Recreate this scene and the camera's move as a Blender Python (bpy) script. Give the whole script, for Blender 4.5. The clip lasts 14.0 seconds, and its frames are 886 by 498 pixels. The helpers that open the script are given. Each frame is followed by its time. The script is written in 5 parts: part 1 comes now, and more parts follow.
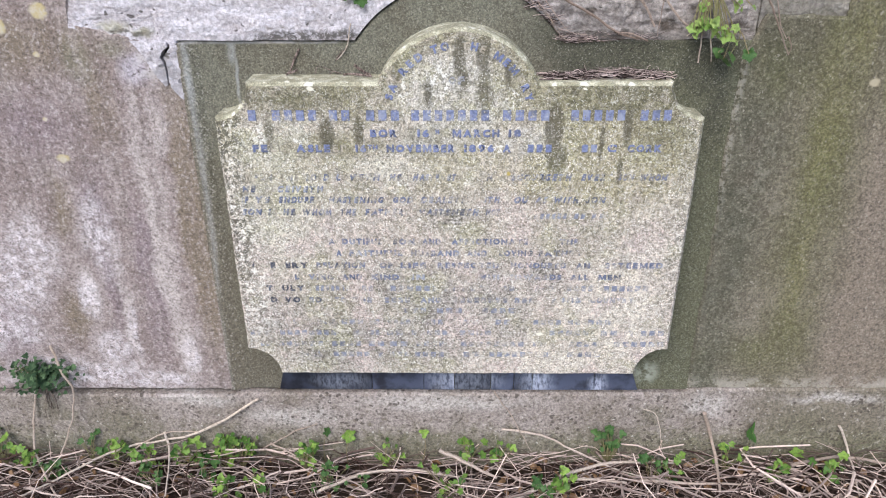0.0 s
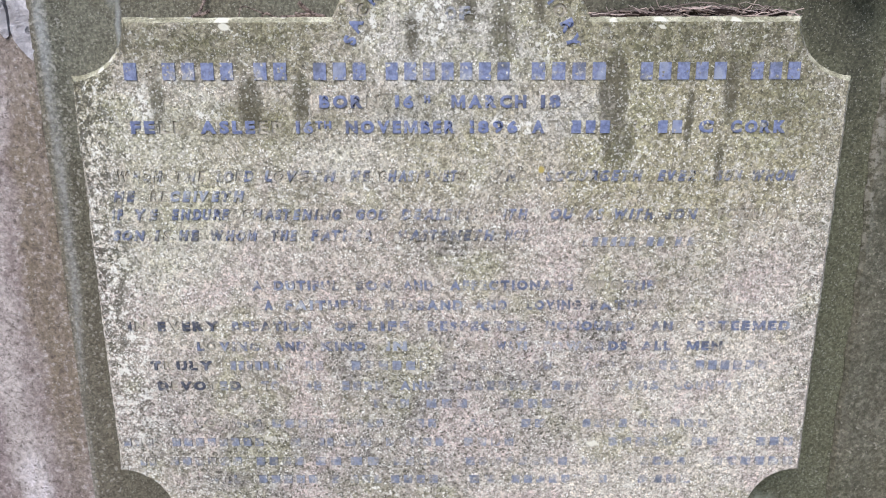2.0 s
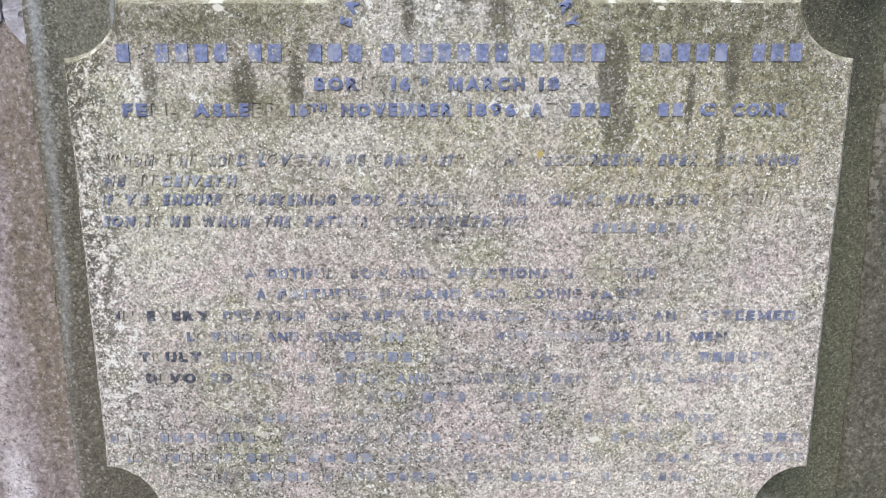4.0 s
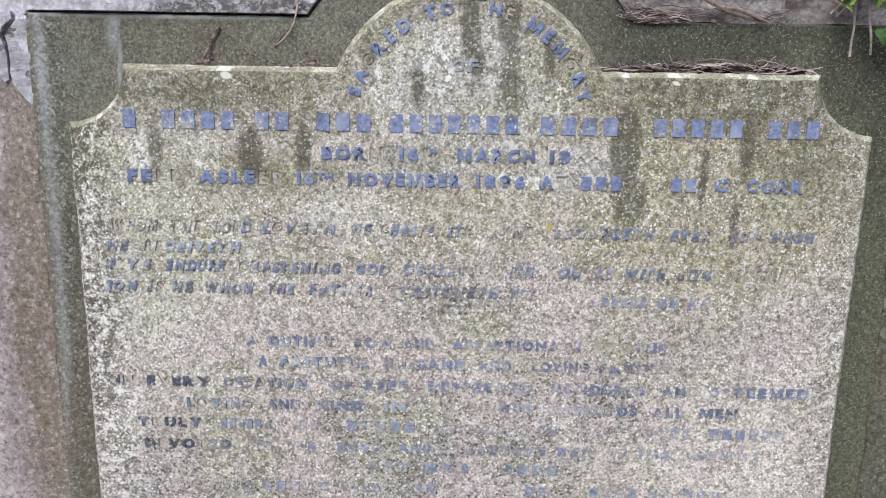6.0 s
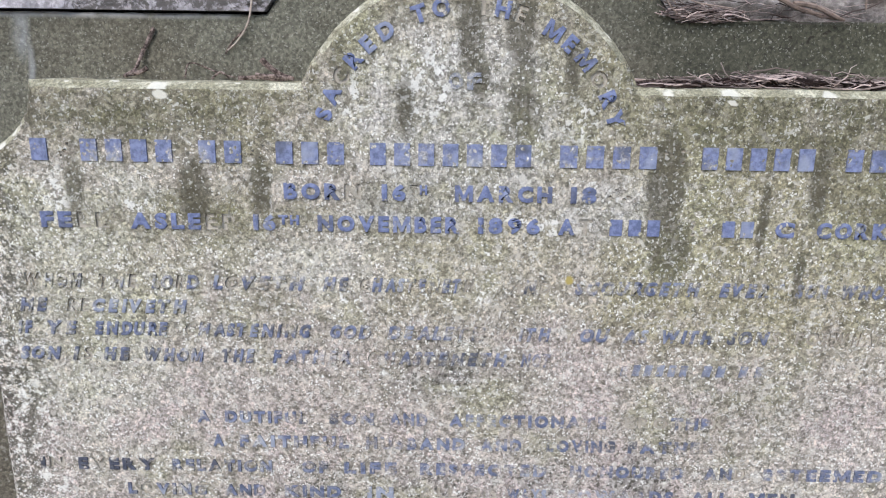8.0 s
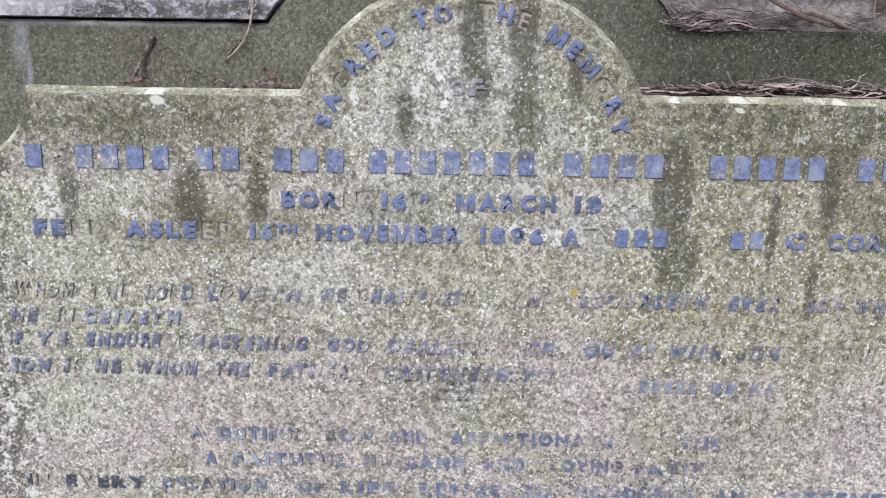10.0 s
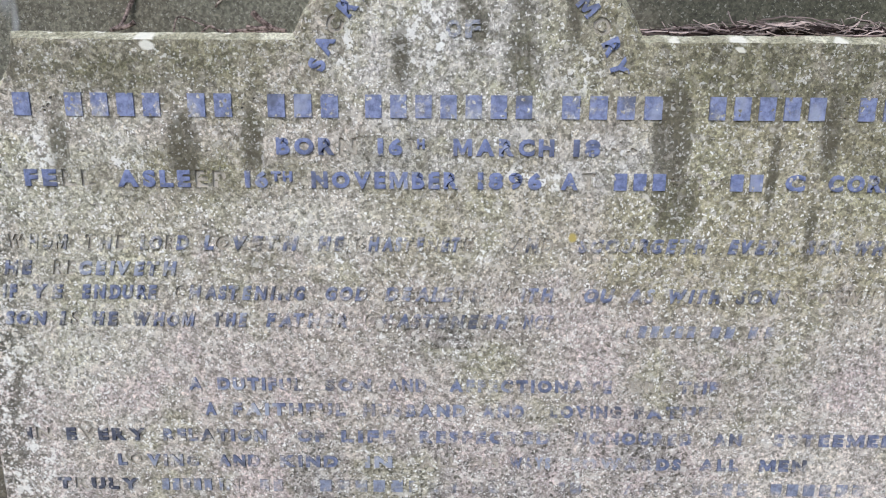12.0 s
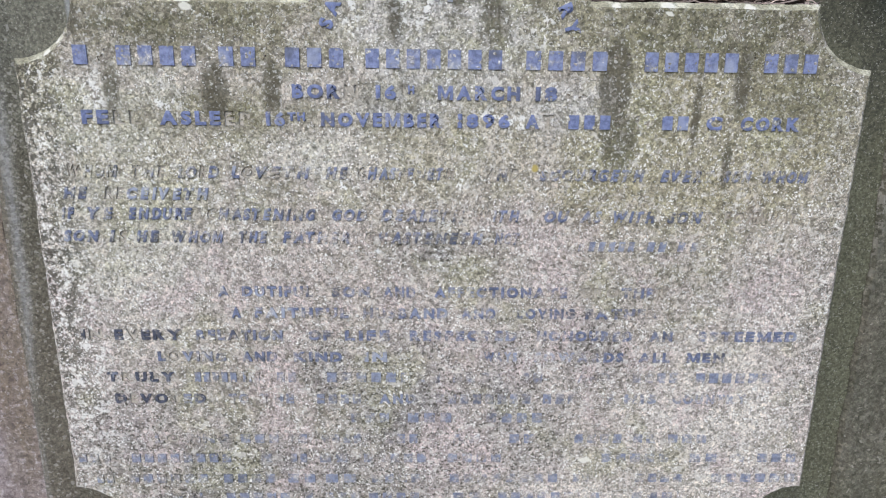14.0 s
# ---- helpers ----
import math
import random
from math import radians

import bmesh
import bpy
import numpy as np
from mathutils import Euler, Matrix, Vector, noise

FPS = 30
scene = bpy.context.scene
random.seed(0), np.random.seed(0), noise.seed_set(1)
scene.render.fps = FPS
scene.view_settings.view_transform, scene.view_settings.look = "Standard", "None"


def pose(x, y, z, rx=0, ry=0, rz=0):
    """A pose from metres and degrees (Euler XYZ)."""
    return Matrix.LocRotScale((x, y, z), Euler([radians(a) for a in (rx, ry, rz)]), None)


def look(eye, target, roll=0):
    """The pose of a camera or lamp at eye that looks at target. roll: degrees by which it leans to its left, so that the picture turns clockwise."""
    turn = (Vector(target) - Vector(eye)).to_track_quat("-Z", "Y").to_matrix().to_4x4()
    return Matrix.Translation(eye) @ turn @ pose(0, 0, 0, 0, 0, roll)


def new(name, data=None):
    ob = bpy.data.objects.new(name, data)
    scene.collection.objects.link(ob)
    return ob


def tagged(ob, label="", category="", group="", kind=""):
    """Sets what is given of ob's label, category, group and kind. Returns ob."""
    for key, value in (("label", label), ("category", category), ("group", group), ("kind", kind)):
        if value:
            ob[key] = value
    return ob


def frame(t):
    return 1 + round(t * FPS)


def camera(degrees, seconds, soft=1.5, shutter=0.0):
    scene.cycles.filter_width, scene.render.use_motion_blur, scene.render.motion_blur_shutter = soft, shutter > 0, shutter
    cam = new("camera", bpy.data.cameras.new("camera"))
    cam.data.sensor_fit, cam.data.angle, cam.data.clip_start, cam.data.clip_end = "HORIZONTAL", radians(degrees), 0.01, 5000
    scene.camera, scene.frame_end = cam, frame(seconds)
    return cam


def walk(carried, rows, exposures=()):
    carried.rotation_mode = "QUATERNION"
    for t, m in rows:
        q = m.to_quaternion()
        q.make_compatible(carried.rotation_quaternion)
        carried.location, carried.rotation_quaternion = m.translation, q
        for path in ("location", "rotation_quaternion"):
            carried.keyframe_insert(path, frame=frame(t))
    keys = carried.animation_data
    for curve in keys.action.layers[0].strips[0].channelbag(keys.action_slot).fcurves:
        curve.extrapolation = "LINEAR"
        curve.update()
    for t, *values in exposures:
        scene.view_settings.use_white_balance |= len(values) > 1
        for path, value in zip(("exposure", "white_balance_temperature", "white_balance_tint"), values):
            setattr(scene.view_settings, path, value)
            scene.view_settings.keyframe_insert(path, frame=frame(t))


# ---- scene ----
cam = camera(63.2, 14.0, soft=1.08)
PATH = [
    (0, (0.021, -0.002, 1.614), (0.001, 1.789, 0.723), -0.2),
    (0.2, (0.022, 0.150, 1.582), (-0.001, 1.956, 0.723), -0.3),
    (0.5, (-0.001, 0.326, 1.532), (0.005, 2.14, 0.691), -0.4),
    (0.8, (0.012, 0.432, 1.468), (0.013, 2.254, 0.642), -0.5),
    (1, (0.012, 0.473, 1.433), (0.026, 2.305, 0.63), -0.4),
    (1.5, (0.009, 0.552, 1.293), (0.006, 2.441, 0.636), -0.4),
    (2, (0.014, 0.549, 1.165), (0.013, 2.484, 0.662), -0.1),
    (2.5, (0.018, 0.521, 1.115), (0.02, 2.475, 0.687), 0.1),
    (5, (0.017, 0.578, 1.094), (0.007, 2.534, 0.678), -0.4),
    (5.2, (0.015, 0.577, 1.114), (-0.018, 2.541, 0.737), -0.3),
    (5.5, (0.01, 0.577, 1.149), (-0.042, 2.544, 0.787), -0.0),
    (6, (0.02, 0.595, 1.18), (-0.003, 2.555, 0.784), 1.0),
    (6.2, (0.016, 0.603, 1.194), (0.022, 2.556, 0.764), 1.4),
    (6.5, (0.014, 0.611, 1.207), (0.058, 2.554, 0.735), 1.5),
    (6.8, (0.017, 0.611, 1.220), (0.041, 2.542, 0.694), 0.6),
    (7, (0.018, 0.621, 1.226), (0.012, 2.552, 0.705), 0.3),
    (7.2, (0.020, 0.653, 1.236), (0.008, 2.587, 0.726), 0.5),
    (7.5, (0.021, 0.718, 1.25), (-0.003, 2.654, 0.75), 0.6),
    (8, (0.019, 0.819, 1.25), (0.006, 2.756, 0.751), 0.8),
    (10.5, (0.024, 0.835, 1.216), (-0.008, 2.794, 0.813), 0.9),
    (11, (0.021, 0.838, 1.212), (-0.01, 2.79, 0.779), 0.7),
    (11.5, (0.017, 0.839, 1.199), (-0.003, 2.785, 0.737), 0.6),
    (12, (0.02, 0.834, 1.194), (0.009, 2.772, 0.702), 0.4),
    (12.5, (0.023, 0.815, 1.188), (0.023, 2.748, 0.677), 0.3),
    (13, (0.019, 0.761, 1.182), (0.023, 2.688, 0.647), 0.2),
    (13.5, (0.011, 0.706, 1.175), (0.028, 2.629, 0.628), 0.5),
    (14, (0.011, 0.644, 1.176), (0.06, 2.564, 0.619), 0.8),
]
EXPOSURES = [(0, 0.89, 6750, 10), (1.5, 0.74, 6680, 10), (2.5, 0.67, 6640, 10), (5, 0.65, 6600, 10), (8, 0.62, 6540, 10), (12.5, 0.55, 6470, 10), (14, 0.55, 6460, 10)]
walk(cam, [(t, look(eye, target, roll)) for t, eye, target, roll in PATH], EXPOSURES)

import collections
from mathutils import geometry

# ---- light ----
world = bpy.data.worlds.new("overcast_sky")
scene.world = world
world.use_nodes = True
wt = world.node_tree
sky = wt.nodes.new("ShaderNodeTexSky")
sky.sky_type, sky.sun_disc = "NISHITA", False
sky.sun_elevation, sky.sun_rotation = radians(52), radians(205)
sky.air_density, sky.dust_density, sky.ozone_density = 1.0, 1.5, 1.0
wt.links.new(sky.outputs[0], wt.nodes["Background"].inputs[0])
wt.nodes["Background"].inputs[1].default_value = 0.15
sun = new("sun", bpy.data.lights.new("sun", "SUN"))
sun.data.energy, sun.data.angle, sun.data.color = 1.5, radians(40), (1.0, 0.99, 0.97)
sun.matrix_world = look((-1.6, -3.2, 5.2), (0, 1.7, 0.8))


# ---- materials ----
def node(t, kind, **put):
    n = t.nodes.new("ShaderNode" + kind)
    for key, value in put.items():
        if key.startswith("i_"):
            k = key[2:]
            socket = n.inputs[int(k)] if k.isdigit() else n.inputs[k.replace("_", " ")]
            if isinstance(value, bpy.types.NodeSocket):
                t.links.new(value, socket)
            else:
                socket.default_value = value
        else:
            setattr_plain(n, key, value)
    return n


def setattr_plain(n, key, value):
    if key == "op":
        n.operation = value
    elif key == "blend":
        n.blend_type = value
    elif key == "interp":
        n.interpolation_type = value
    elif key == "feature":
        n.feature = value
    elif key == "dtype":
        n.data_type = value


def rgb(c):
    return (*c, 1.0)


def math_(t, op, a, b=0.5, clamp=False):
    n = node(t, "Math", op=op, i_0=a, i_1=b)
    n.use_clamp = clamp
    return n.outputs[0]


def mix(t, fac, a, b, blend="MIX"):
    n = t.nodes.new("ShaderNodeMix")
    n.data_type, n.blend_type = "RGBA", blend
    for socket, value in ((n.inputs[0], fac), (n.inputs[6], a), (n.inputs[7], b)):
        if isinstance(value, bpy.types.NodeSocket):
            t.links.new(value, socket)
        else:
            socket.default_value = rgb(value) if isinstance(value, tuple) else value
    return n.outputs[2]


def ramp(t, value, lo, hi, a=0.0, b=1.0):
    return node(t, "MapRange", interp="SMOOTHSTEP", i_Value=value, i_1=lo, i_2=hi, i_3=a, i_4=b).outputs[0]


def fbm(t, vec, scale, detail=4.0, rough=0.6):
    return node(t, "TexNoise", i_Vector=vec, i_Scale=scale, i_Detail=detail, i_Roughness=rough).outputs[0]


def stretch(t, vec, s):
    return node(t, "VectorMath", op="MULTIPLY", i_0=vec, i_1=s).outputs[0]


def shifted(t, vec, amount, scale):
    n = node(t, "TexNoise", i_Vector=vec, i_Scale=scale, i_Detail=3.0)
    d = node(t, "VectorMath", op="SUBTRACT", i_0=n.outputs["Color"], i_1=(0.5, 0.5, 0.5)).outputs[0]
    return node(t, "VectorMath", op="MULTIPLY_ADD", i_0=d, i_1=(amount, amount, amount), i_2=vec).outputs[0]


def spots(t, vec, scale, share, size, soft=0.12):
    """Round spots of uneven size, on a share of the cells."""
    v = node(t, "TexVoronoi", i_Vector=vec, i_Scale=scale)
    pick = node(t, "SeparateColor", i_0=v.outputs["Color"])
    keep = math_(t, "LESS_THAN", pick.outputs[0], share)
    radius = math_(t, "MULTIPLY", pick.outputs[1], size)
    inside = math_(t, "SUBTRACT", radius, v.outputs["Distance"])
    return math_(t, "MULTIPLY", ramp(t, inside, 0.0, soft), keep)


def stain(t, vec, x, z, w, h, core=0.35):
    """A soft patch round (x, z), w and h metres to its rim."""
    at = node(t, "VectorMath", op="MULTIPLY_ADD", i_0=vec, i_1=(1 / w, 0, 1 / h), i_2=(-x / w, 0, -z / h)).outputs[0]
    far = node(t, "VectorMath", op="LENGTH", i_0=at).outputs["Value"]
    return ramp(t, far, core, 1.0, 1.0, 0.0)


def stains(t, vec, patches):
    total = None
    for patch in patches:
        m = stain(t, vec, *patch)
        total = m if total is None else math_(t, "MAXIMUM", total, m)
    return total


def times(t, a, b):
    return math_(t, "MULTIPLY", a, b)


def material(name, build, rough=0.9, bump=0.4, depth=0.002):
    m = bpy.data.materials.new(name)
    m.use_nodes = True
    t = m.node_tree
    p = t.nodes["Principled BSDF"]
    p.inputs["Roughness"].default_value = rough
    p.inputs["Specular IOR Level"].default_value = 0.25
    pos = t.nodes.new("ShaderNodeNewGeometry").outputs["Position"]
    colour, height = build(t, pos)
    if isinstance(colour, tuple):
        p.inputs["Base Color"].default_value = rgb(colour)
    else:
        t.links.new(colour, p.inputs["Base Color"])
    if height is not None:
        b = node(t, "Bump", i_Strength=bump, i_Distance=depth, i_Height=height)
        t.links.new(b.outputs[0], p.inputs["Normal"])
    return m


def grained(t, base, fine, lo, hi, a=0.36, b=0.64):
    """Sandy grain: the colour times lo to hi."""
    return mix(t, 1.0, base, ramp(t, fine, a, b, lo, hi), "MULTIPLY")


def plaque_colour(t, pos):
    z = node(t, "SeparateXYZ", i_0=pos)
    wob = shifted(t, pos, 0.030, 28.0)
    drip = shifted(t, pos, 0.014, 60.0)
    fine = fbm(t, pos, 380.0, 4.0, 0.85)
    mid = fbm(t, pos, 45.0, 4.0, 0.65)
    big = fbm(t, pos, 6.0, 3.0, 0.55)
    tan, pink, olive = (0.345, 0.316, 0.230), (0.475, 0.424, 0.374), (0.190, 0.178, 0.104)
    base = mix(t, ramp(t, big, 0.40, 0.62), tan, pink)
    low = ramp(t, math_(t, "ADD", z.outputs[2], times(t, mid, 0.25)), 0.95, 1.18, 1.0, 0.0)
    base = mix(t, times(t, low, 0.85), base, (0.460, 0.402, 0.366))
    top = ramp(t, math_(t, "ADD", z.outputs[2], times(t, mid, 0.10)), 1.12, 1.26)
    bare = stains(t, shifted(t, pos, 0.05, 18.0), [(0.030, 1.195, 0.165, 0.135, 0.45), (0.20, 1.09, 0.10, 0.05, 0.2), (-0.02, 1.09, 0.12, 0.04, 0.2)])
    top = times(t, top, ramp(t, bare, 0.0, 1.0, 1.0, 0.12))
    green = math_(t, "MAXIMUM", times(t, top, 0.80), stains(t, wob, [(-0.25, 1.08, 0.30, 0.06, 0.1), (-0.04, 1.09, 0.10, 0.07, 0.1), (0.42, 1.19, 0.26, 0.08, 0.5), (0.50, 1.10, 0.14, 0.12, 0.2), (-0.32, 1.19, 0.15, 0.04, 0.2)]))
    base = mix(t, times(t, green, ramp(t, mid, 0.28, 0.62, 0.25, 1.0)), base, olive)
    straw = stains(t, shifted(t, pos, 0.05, 14.0), [(0.40, 1.05, 0.24, 0.17, 0.55), (0.25, 0.97, 0.12, 0.08, 0.3)])
    base = mix(t, times(t, straw, ramp(t, mid, 0.30, 0.60, 0.45, 0.9)), base, (0.305, 0.276, 0.180))
    faint = stains(t, shifted(t, pos, 0.12, 10.0), [(-0.20, 0.97, 0.22, 0.08, 0.0), (-0.22, 0.66, 0.28, 0.26, 0.15), (-0.32, 0.54, 0.24, 0.18, 0.2), (-0.18, 0.49, 0.28, 0.12, 0.2), (0.02, 0.88, 0.2, 0.06, 0.0), (0.33, 0.85, 0.2, 0.12, 0.0)])
    base = mix(t, times(t, faint, ramp(t, mid, 0.38, 0.62, 0.10, 0.75)), base, (0.215, 0.203, 0.140))
    # drips and dark growth
    dark = stains(t, drip, [(-0.267, 1.105, 0.022, 0.050, 0.55), (-0.192, 1.118, 0.016, 0.042, 0.5), (-0.402, 1.105, 0.014, 0.060, 0.4), (0.262, 1.120, 0.026, 0.075, 0.6), (0.272, 1.045, 0.030, 0.050, 0.5), (0.374, 1.085, 0.008, 0.070, 0.4), (0.432, 1.125, 0.014, 0.060, 0.5), (0.423, 1.020, 0.008, 0.045, 0.4), (-0.030, 1.205, 0.015, 0.050, 0.2), (0.040, 1.285, 0.018, 0.055, 0.5), (0.052, 1.235, 0.014, 0.04, 0.3), (0.095, 1.285, 0.020, 0.060, 0.4), (0.100, 1.200, 0.024, 0.050, 0.3), (0.150, 1.245, 0.012, 0.04, 0.3), (-0.10, 1.250, 0.012, 0.035, 0.3), (-0.45, 1.20, 0.03, 0.03, 0.2)])
    grey = stains(t, wob, [(0.0, 0.60, 0.17, 0.24, 0.2), (0.14, 0.64, 0.09, 0.22, 0.2), (-0.10, 0.55, 0.10, 0.12, 0.1), (-0.27, 0.52, 0.22, 0.14, 0.3), (-0.42, 0.60, 0.10, 0.14, 0.1), (0.02, 0.90, 0.12, 0.07, 0.0), (0.26, 0.74, 0.12, 0.12, 0.0), (0.20, 0.60, 0.05, 0.12, 0.0), (-0.13, 0.70, 0.08, 0.10, 0.1)])
    base = mix(t, times(t, times(t, grey, ramp(t, fbm(t, stretch(t, drip, (1.0, 1.0, 0.5)), 30.0, 4.0, 0.7), 0.40, 0.60, 0.35, 1.0)), 0.88), base, (0.225, 0.207, 0.200))
    base = mix(t, times(t, dark, ramp(t, mid, 0.30, 0.65, 0.60, 0.92)), base, (0.085, 0.076, 0.052))
    algae = stains(t, wob, [(0.42, 1.185, 0.24, 0.065, 0.4), (0.52, 1.12, 0.10, 0.10, 0.1), (-0.33, 1.19, 0.20, 0.05, 0.2)])
    base = mix(t, times(t, algae, ramp(t, mid, 0.32, 0.60, 0.25, 0.65)), base, (0.112, 0.108, 0.068))
    base = mix(t, times(t, stain(t, drip, 0.275, 1.028, 0.030, 0.030, 0.3), 0.5), base, (0.130, 0.125, 0.050))
    cream = stains(t, shifted(t, pos, 0.10, 12.0), [(0.46, 0.62, 0.18, 0.28, 0.1), (0.30, 0.47, 0.30, 0.08, 0.1)])
    lime = stains(t, shifted(t, pos, 0.10, 12.0), [(-0.42, 1.05, 0.16, 0.12, 0.1), (-0.40, 0.90, 0.20, 0.22, 0.1), (-0.34, 1.12, 0.08, 0.05, 0.1), (-0.12, 1.02, 0.14, 0.06, 0.0)])
    base = mix(t, times(t, lime, ramp(t, mid, 0.34, 0.60, 0.2, 0.7)), base, (0.50, 0.485, 0.40))
    base = mix(t, times(t, cream, ramp(t, mid, 0.3, 0.6, 0.25, 0.75)), base, (0.60, 0.555, 0.485))
    blot = fbm(t, shifted(t, pos, 0.006, 160.0), 105.0, 3.0, 0.65)
    base = mix(t, times(t, bare, 0.75), base, mix(t, ramp(t, mid, 0.38, 0.62), (0.33, 0.315, 0.262), (0.53, 0.51, 0.49)))
    base = mix(t, times(t, dark, times(t, bare, 0.75)), base, (0.085, 0.078, 0.060))
    moss = fbm(t, shifted(t, pos, 0.05, 15.0), 8.0, 4.0, 0.65)
    base = mix(t, ramp(t, moss, 0.52, 0.64, 0.0, 0.48), base, (0.330, 0.322, 0.205))
    base = mix(t, times(t, ramp(t, moss, 0.49, 0.38, 0.0, 0.75), low), base, (0.485, 0.404, 0.385))
    soot = fbm(t, shifted(t, stretch(t, pos, (1.0, 1.0, 0.45)), 0.05, 20.0), 17.0, 4.0, 0.7)
    base = mix(t, ramp(t, soot, 0.58, 0.72, 0.0, 0.38), base, (0.175, 0.155, 0.120))
    # crystalline crust: small ragged flakes, each of its own tone
    ragged = shifted(t, pos, 0.007, 240.0)
    flake = node(t, "SeparateColor", i_0=node(t, "TexVoronoi", i_Vector=ragged, i_Scale=330.0).outputs["Color"])
    clump = node(t, "SeparateColor", i_0=node(t, "TexVoronoi", i_Vector=shifted(t, pos, 0.016, 110.0), i_Scale=135.0).outputs["Color"])
    base = mix(t, 1.0, base, ramp(t, clump.outputs[0], 0.0, 1.0, 0.78, 1.22), "MULTIPLY")
    base = mix(t, 1.0, base, ramp(t, flake.outputs[0], 0.0, 1.0, 0.72, 1.29), "MULTIPLY")
    base = grained(t, base, fine, 0.64, 1.37)
    base = mix(t, ramp(t, blot, 0.45, 0.33, 0.0, 0.40), base, (0.185, 0.165, 0.118))
    open_face = ramp(t, green, 0.1, 0.9, 1.0, 0.35)
    base = mix(t, times(t, ramp(t, blot, 0.53, 0.66, 0.0, 0.58), open_face), base, (0.62, 0.575, 0.515))
    base = mix(t, times(t, times(t, ramp(t, clump.outputs[1], 0.80, 0.83), open_face), ramp(t, mid, 0.45, 0.60, 0.0, 0.6)), base, (0.66, 0.63, 0.58))
    base = mix(t, times(t, ramp(t, flake.outputs[1], 0.86, 0.88), 0.50), base, (0.12, 0.108, 0.080))
    rim = ramp(t, math_(t, "SUBTRACT", z.outputs[0], times(t, mid, 0.12)), -0.57, -0.50, 1.0, 0.0)
    rim = times(t, rim, ramp(t, z.outputs[2], 0.50, 0.85, 0.45, 1.0))
    rim = math_(t, "MAXIMUM", rim, times(t, stain(t, wob, 0.585, 0.85, 0.04, 0.40, 0.2), 0.5))
    crust = fbm(t, pos, 95.0, 4.0, 0.75)
    black = math_(t, "ADD", times(t, spots(t, ragged, 280.0, 0.34, 0.80), ramp(t, grey, 0.0, 0.8, 0.6, 1.0)), times(t, rim, ramp(t, crust, 0.53, 0.46)), clamp=True)
    base = mix(t, times(t, black, 0.80), base, (0.058, 0.054, 0.041))
    base = mix(t, times(t, dark, ramp(t, mid, 0.30, 0.65, 0.30, 0.65)), base, (0.100, 0.091, 0.064))
    pale = stains(t, wob, [(-0.425, 1.105, 0.026, 0.045), (-0.005, 1.225, 0.045, 0.065), (-0.09, 1.215, 0.03, 0.03), (0.12, 1.075, 0.06, 0.03), (0.16, 1.19, 0.03, 0.035), (-0.33, 1.095, 0.03, 0.03), (-0.48, 0.72, 0.06, 0.3, 0.1)])
    white = math_(t, "MAXIMUM", spots(t, ragged, 380.0, 0.24, 0.80), spots(t, shifted(t, pos, 0.014, 150.0), 150.0, 0.075, 0.52))
    white = times(t, white, ramp(t, fbm(t, pos, 16.0, 2.0, 0.5), 0.34, 0.6, 0.5, 1.0))
    white = math_(t, "MAXIMUM", white, times(t, ramp(t, fbm(t, ragged, 150.0, 4.0, 0.75), 0.605, 0.635), ramp(t, fbm(t, shifted(t, pos, 0.03, 20.0), 11.0, 3.0, 0.6), 0.40, 0.58, 0.25, 1.0)))
    white = times(t, white, ramp(t, green, 0.2, 0.9, 1.0, 0.55))
    white = math_(t, "MAXIMUM", white, math_(t, "MAXIMUM", times(t, pale, ramp(t, crust, 0.54, 0.58, 0.0, 0.85)), times(t, rim, ramp(t, crust, 0.575, 0.62))))
    base = mix(t, times(t, white, times(t, 0.90, ramp(t, dark, 0.0, 1.0, 1.0, 0.55))), base, (0.88, 0.87, 0.83))
    marks = stains(t, shifted(t, pos, 0.010, 90.0), [(-0.298, 1.213, 0.009, 0.006, 0.6), (0.325, 1.213, 0.008, 0.004, 0.6), (0.258, 0.556, 0.011, 0.005, 0.6)])
    base = mix(t, times(t, marks, 0.85), base, (0.78, 0.76, 0.68))
    base = mix(t, stain(t, shifted(t, pos, 0.004, 120.0), 0.160, 1.009, 0.007, 0.007, 0.5), base, (0.46, 0.36, 0.12))
    base = mix(t, 1.0, base, (1.045, 1.04, 1.035), "MULTIPLY")
    height = math_(t, "ADD", fine, times(t, white, 0.35))
    return base, height


def arris_colour(t, pos):
    """The weathered top arris, with pale yellow-green lichen in patches."""
    fine = fbm(t, pos, 300.0, 4.0, 0.82)
    patch = fbm(t, shifted(t, pos, 0.02, 50.0), 26.0, 5.0, 0.70)
    base = mix(t, ramp(t, patch, 0.40, 0.56), (0.49, 0.47, 0.365), (0.295, 0.280, 0.200))
    base = mix(t, ramp(t, fbm(t, pos, 70.0, 4.0, 0.7), 0.55, 0.66, 0.0, 0.6), base, (0.17, 0.16, 0.105))
    base = grained(t, base, fine, 0.60, 1.40)
    marks = stains(t, shifted(t, pos, 0.010, 90.0), [(-0.300, 1.221, 0.012, 0.010, 0.7), (0.323, 1.220, 0.012, 0.009, 0.6), (0.43, 1.220, 0.009, 0.008, 0.6), (0.255, 1.221, 0.006, 0.006, 0.5)])
    marks = times(t, marks, ramp(t, node(t, "SeparateXYZ", i_0=pos).outputs[1], 1.629, 1.624))
    white = math_(t, "MAXIMUM", marks, spots(t, shifted(t, pos, 0.02, 60.0), 60.0, 0.16, 0.5))
    return mix(t, times(t, white, 0.8), base, (0.74, 0.72, 0.64)), fine


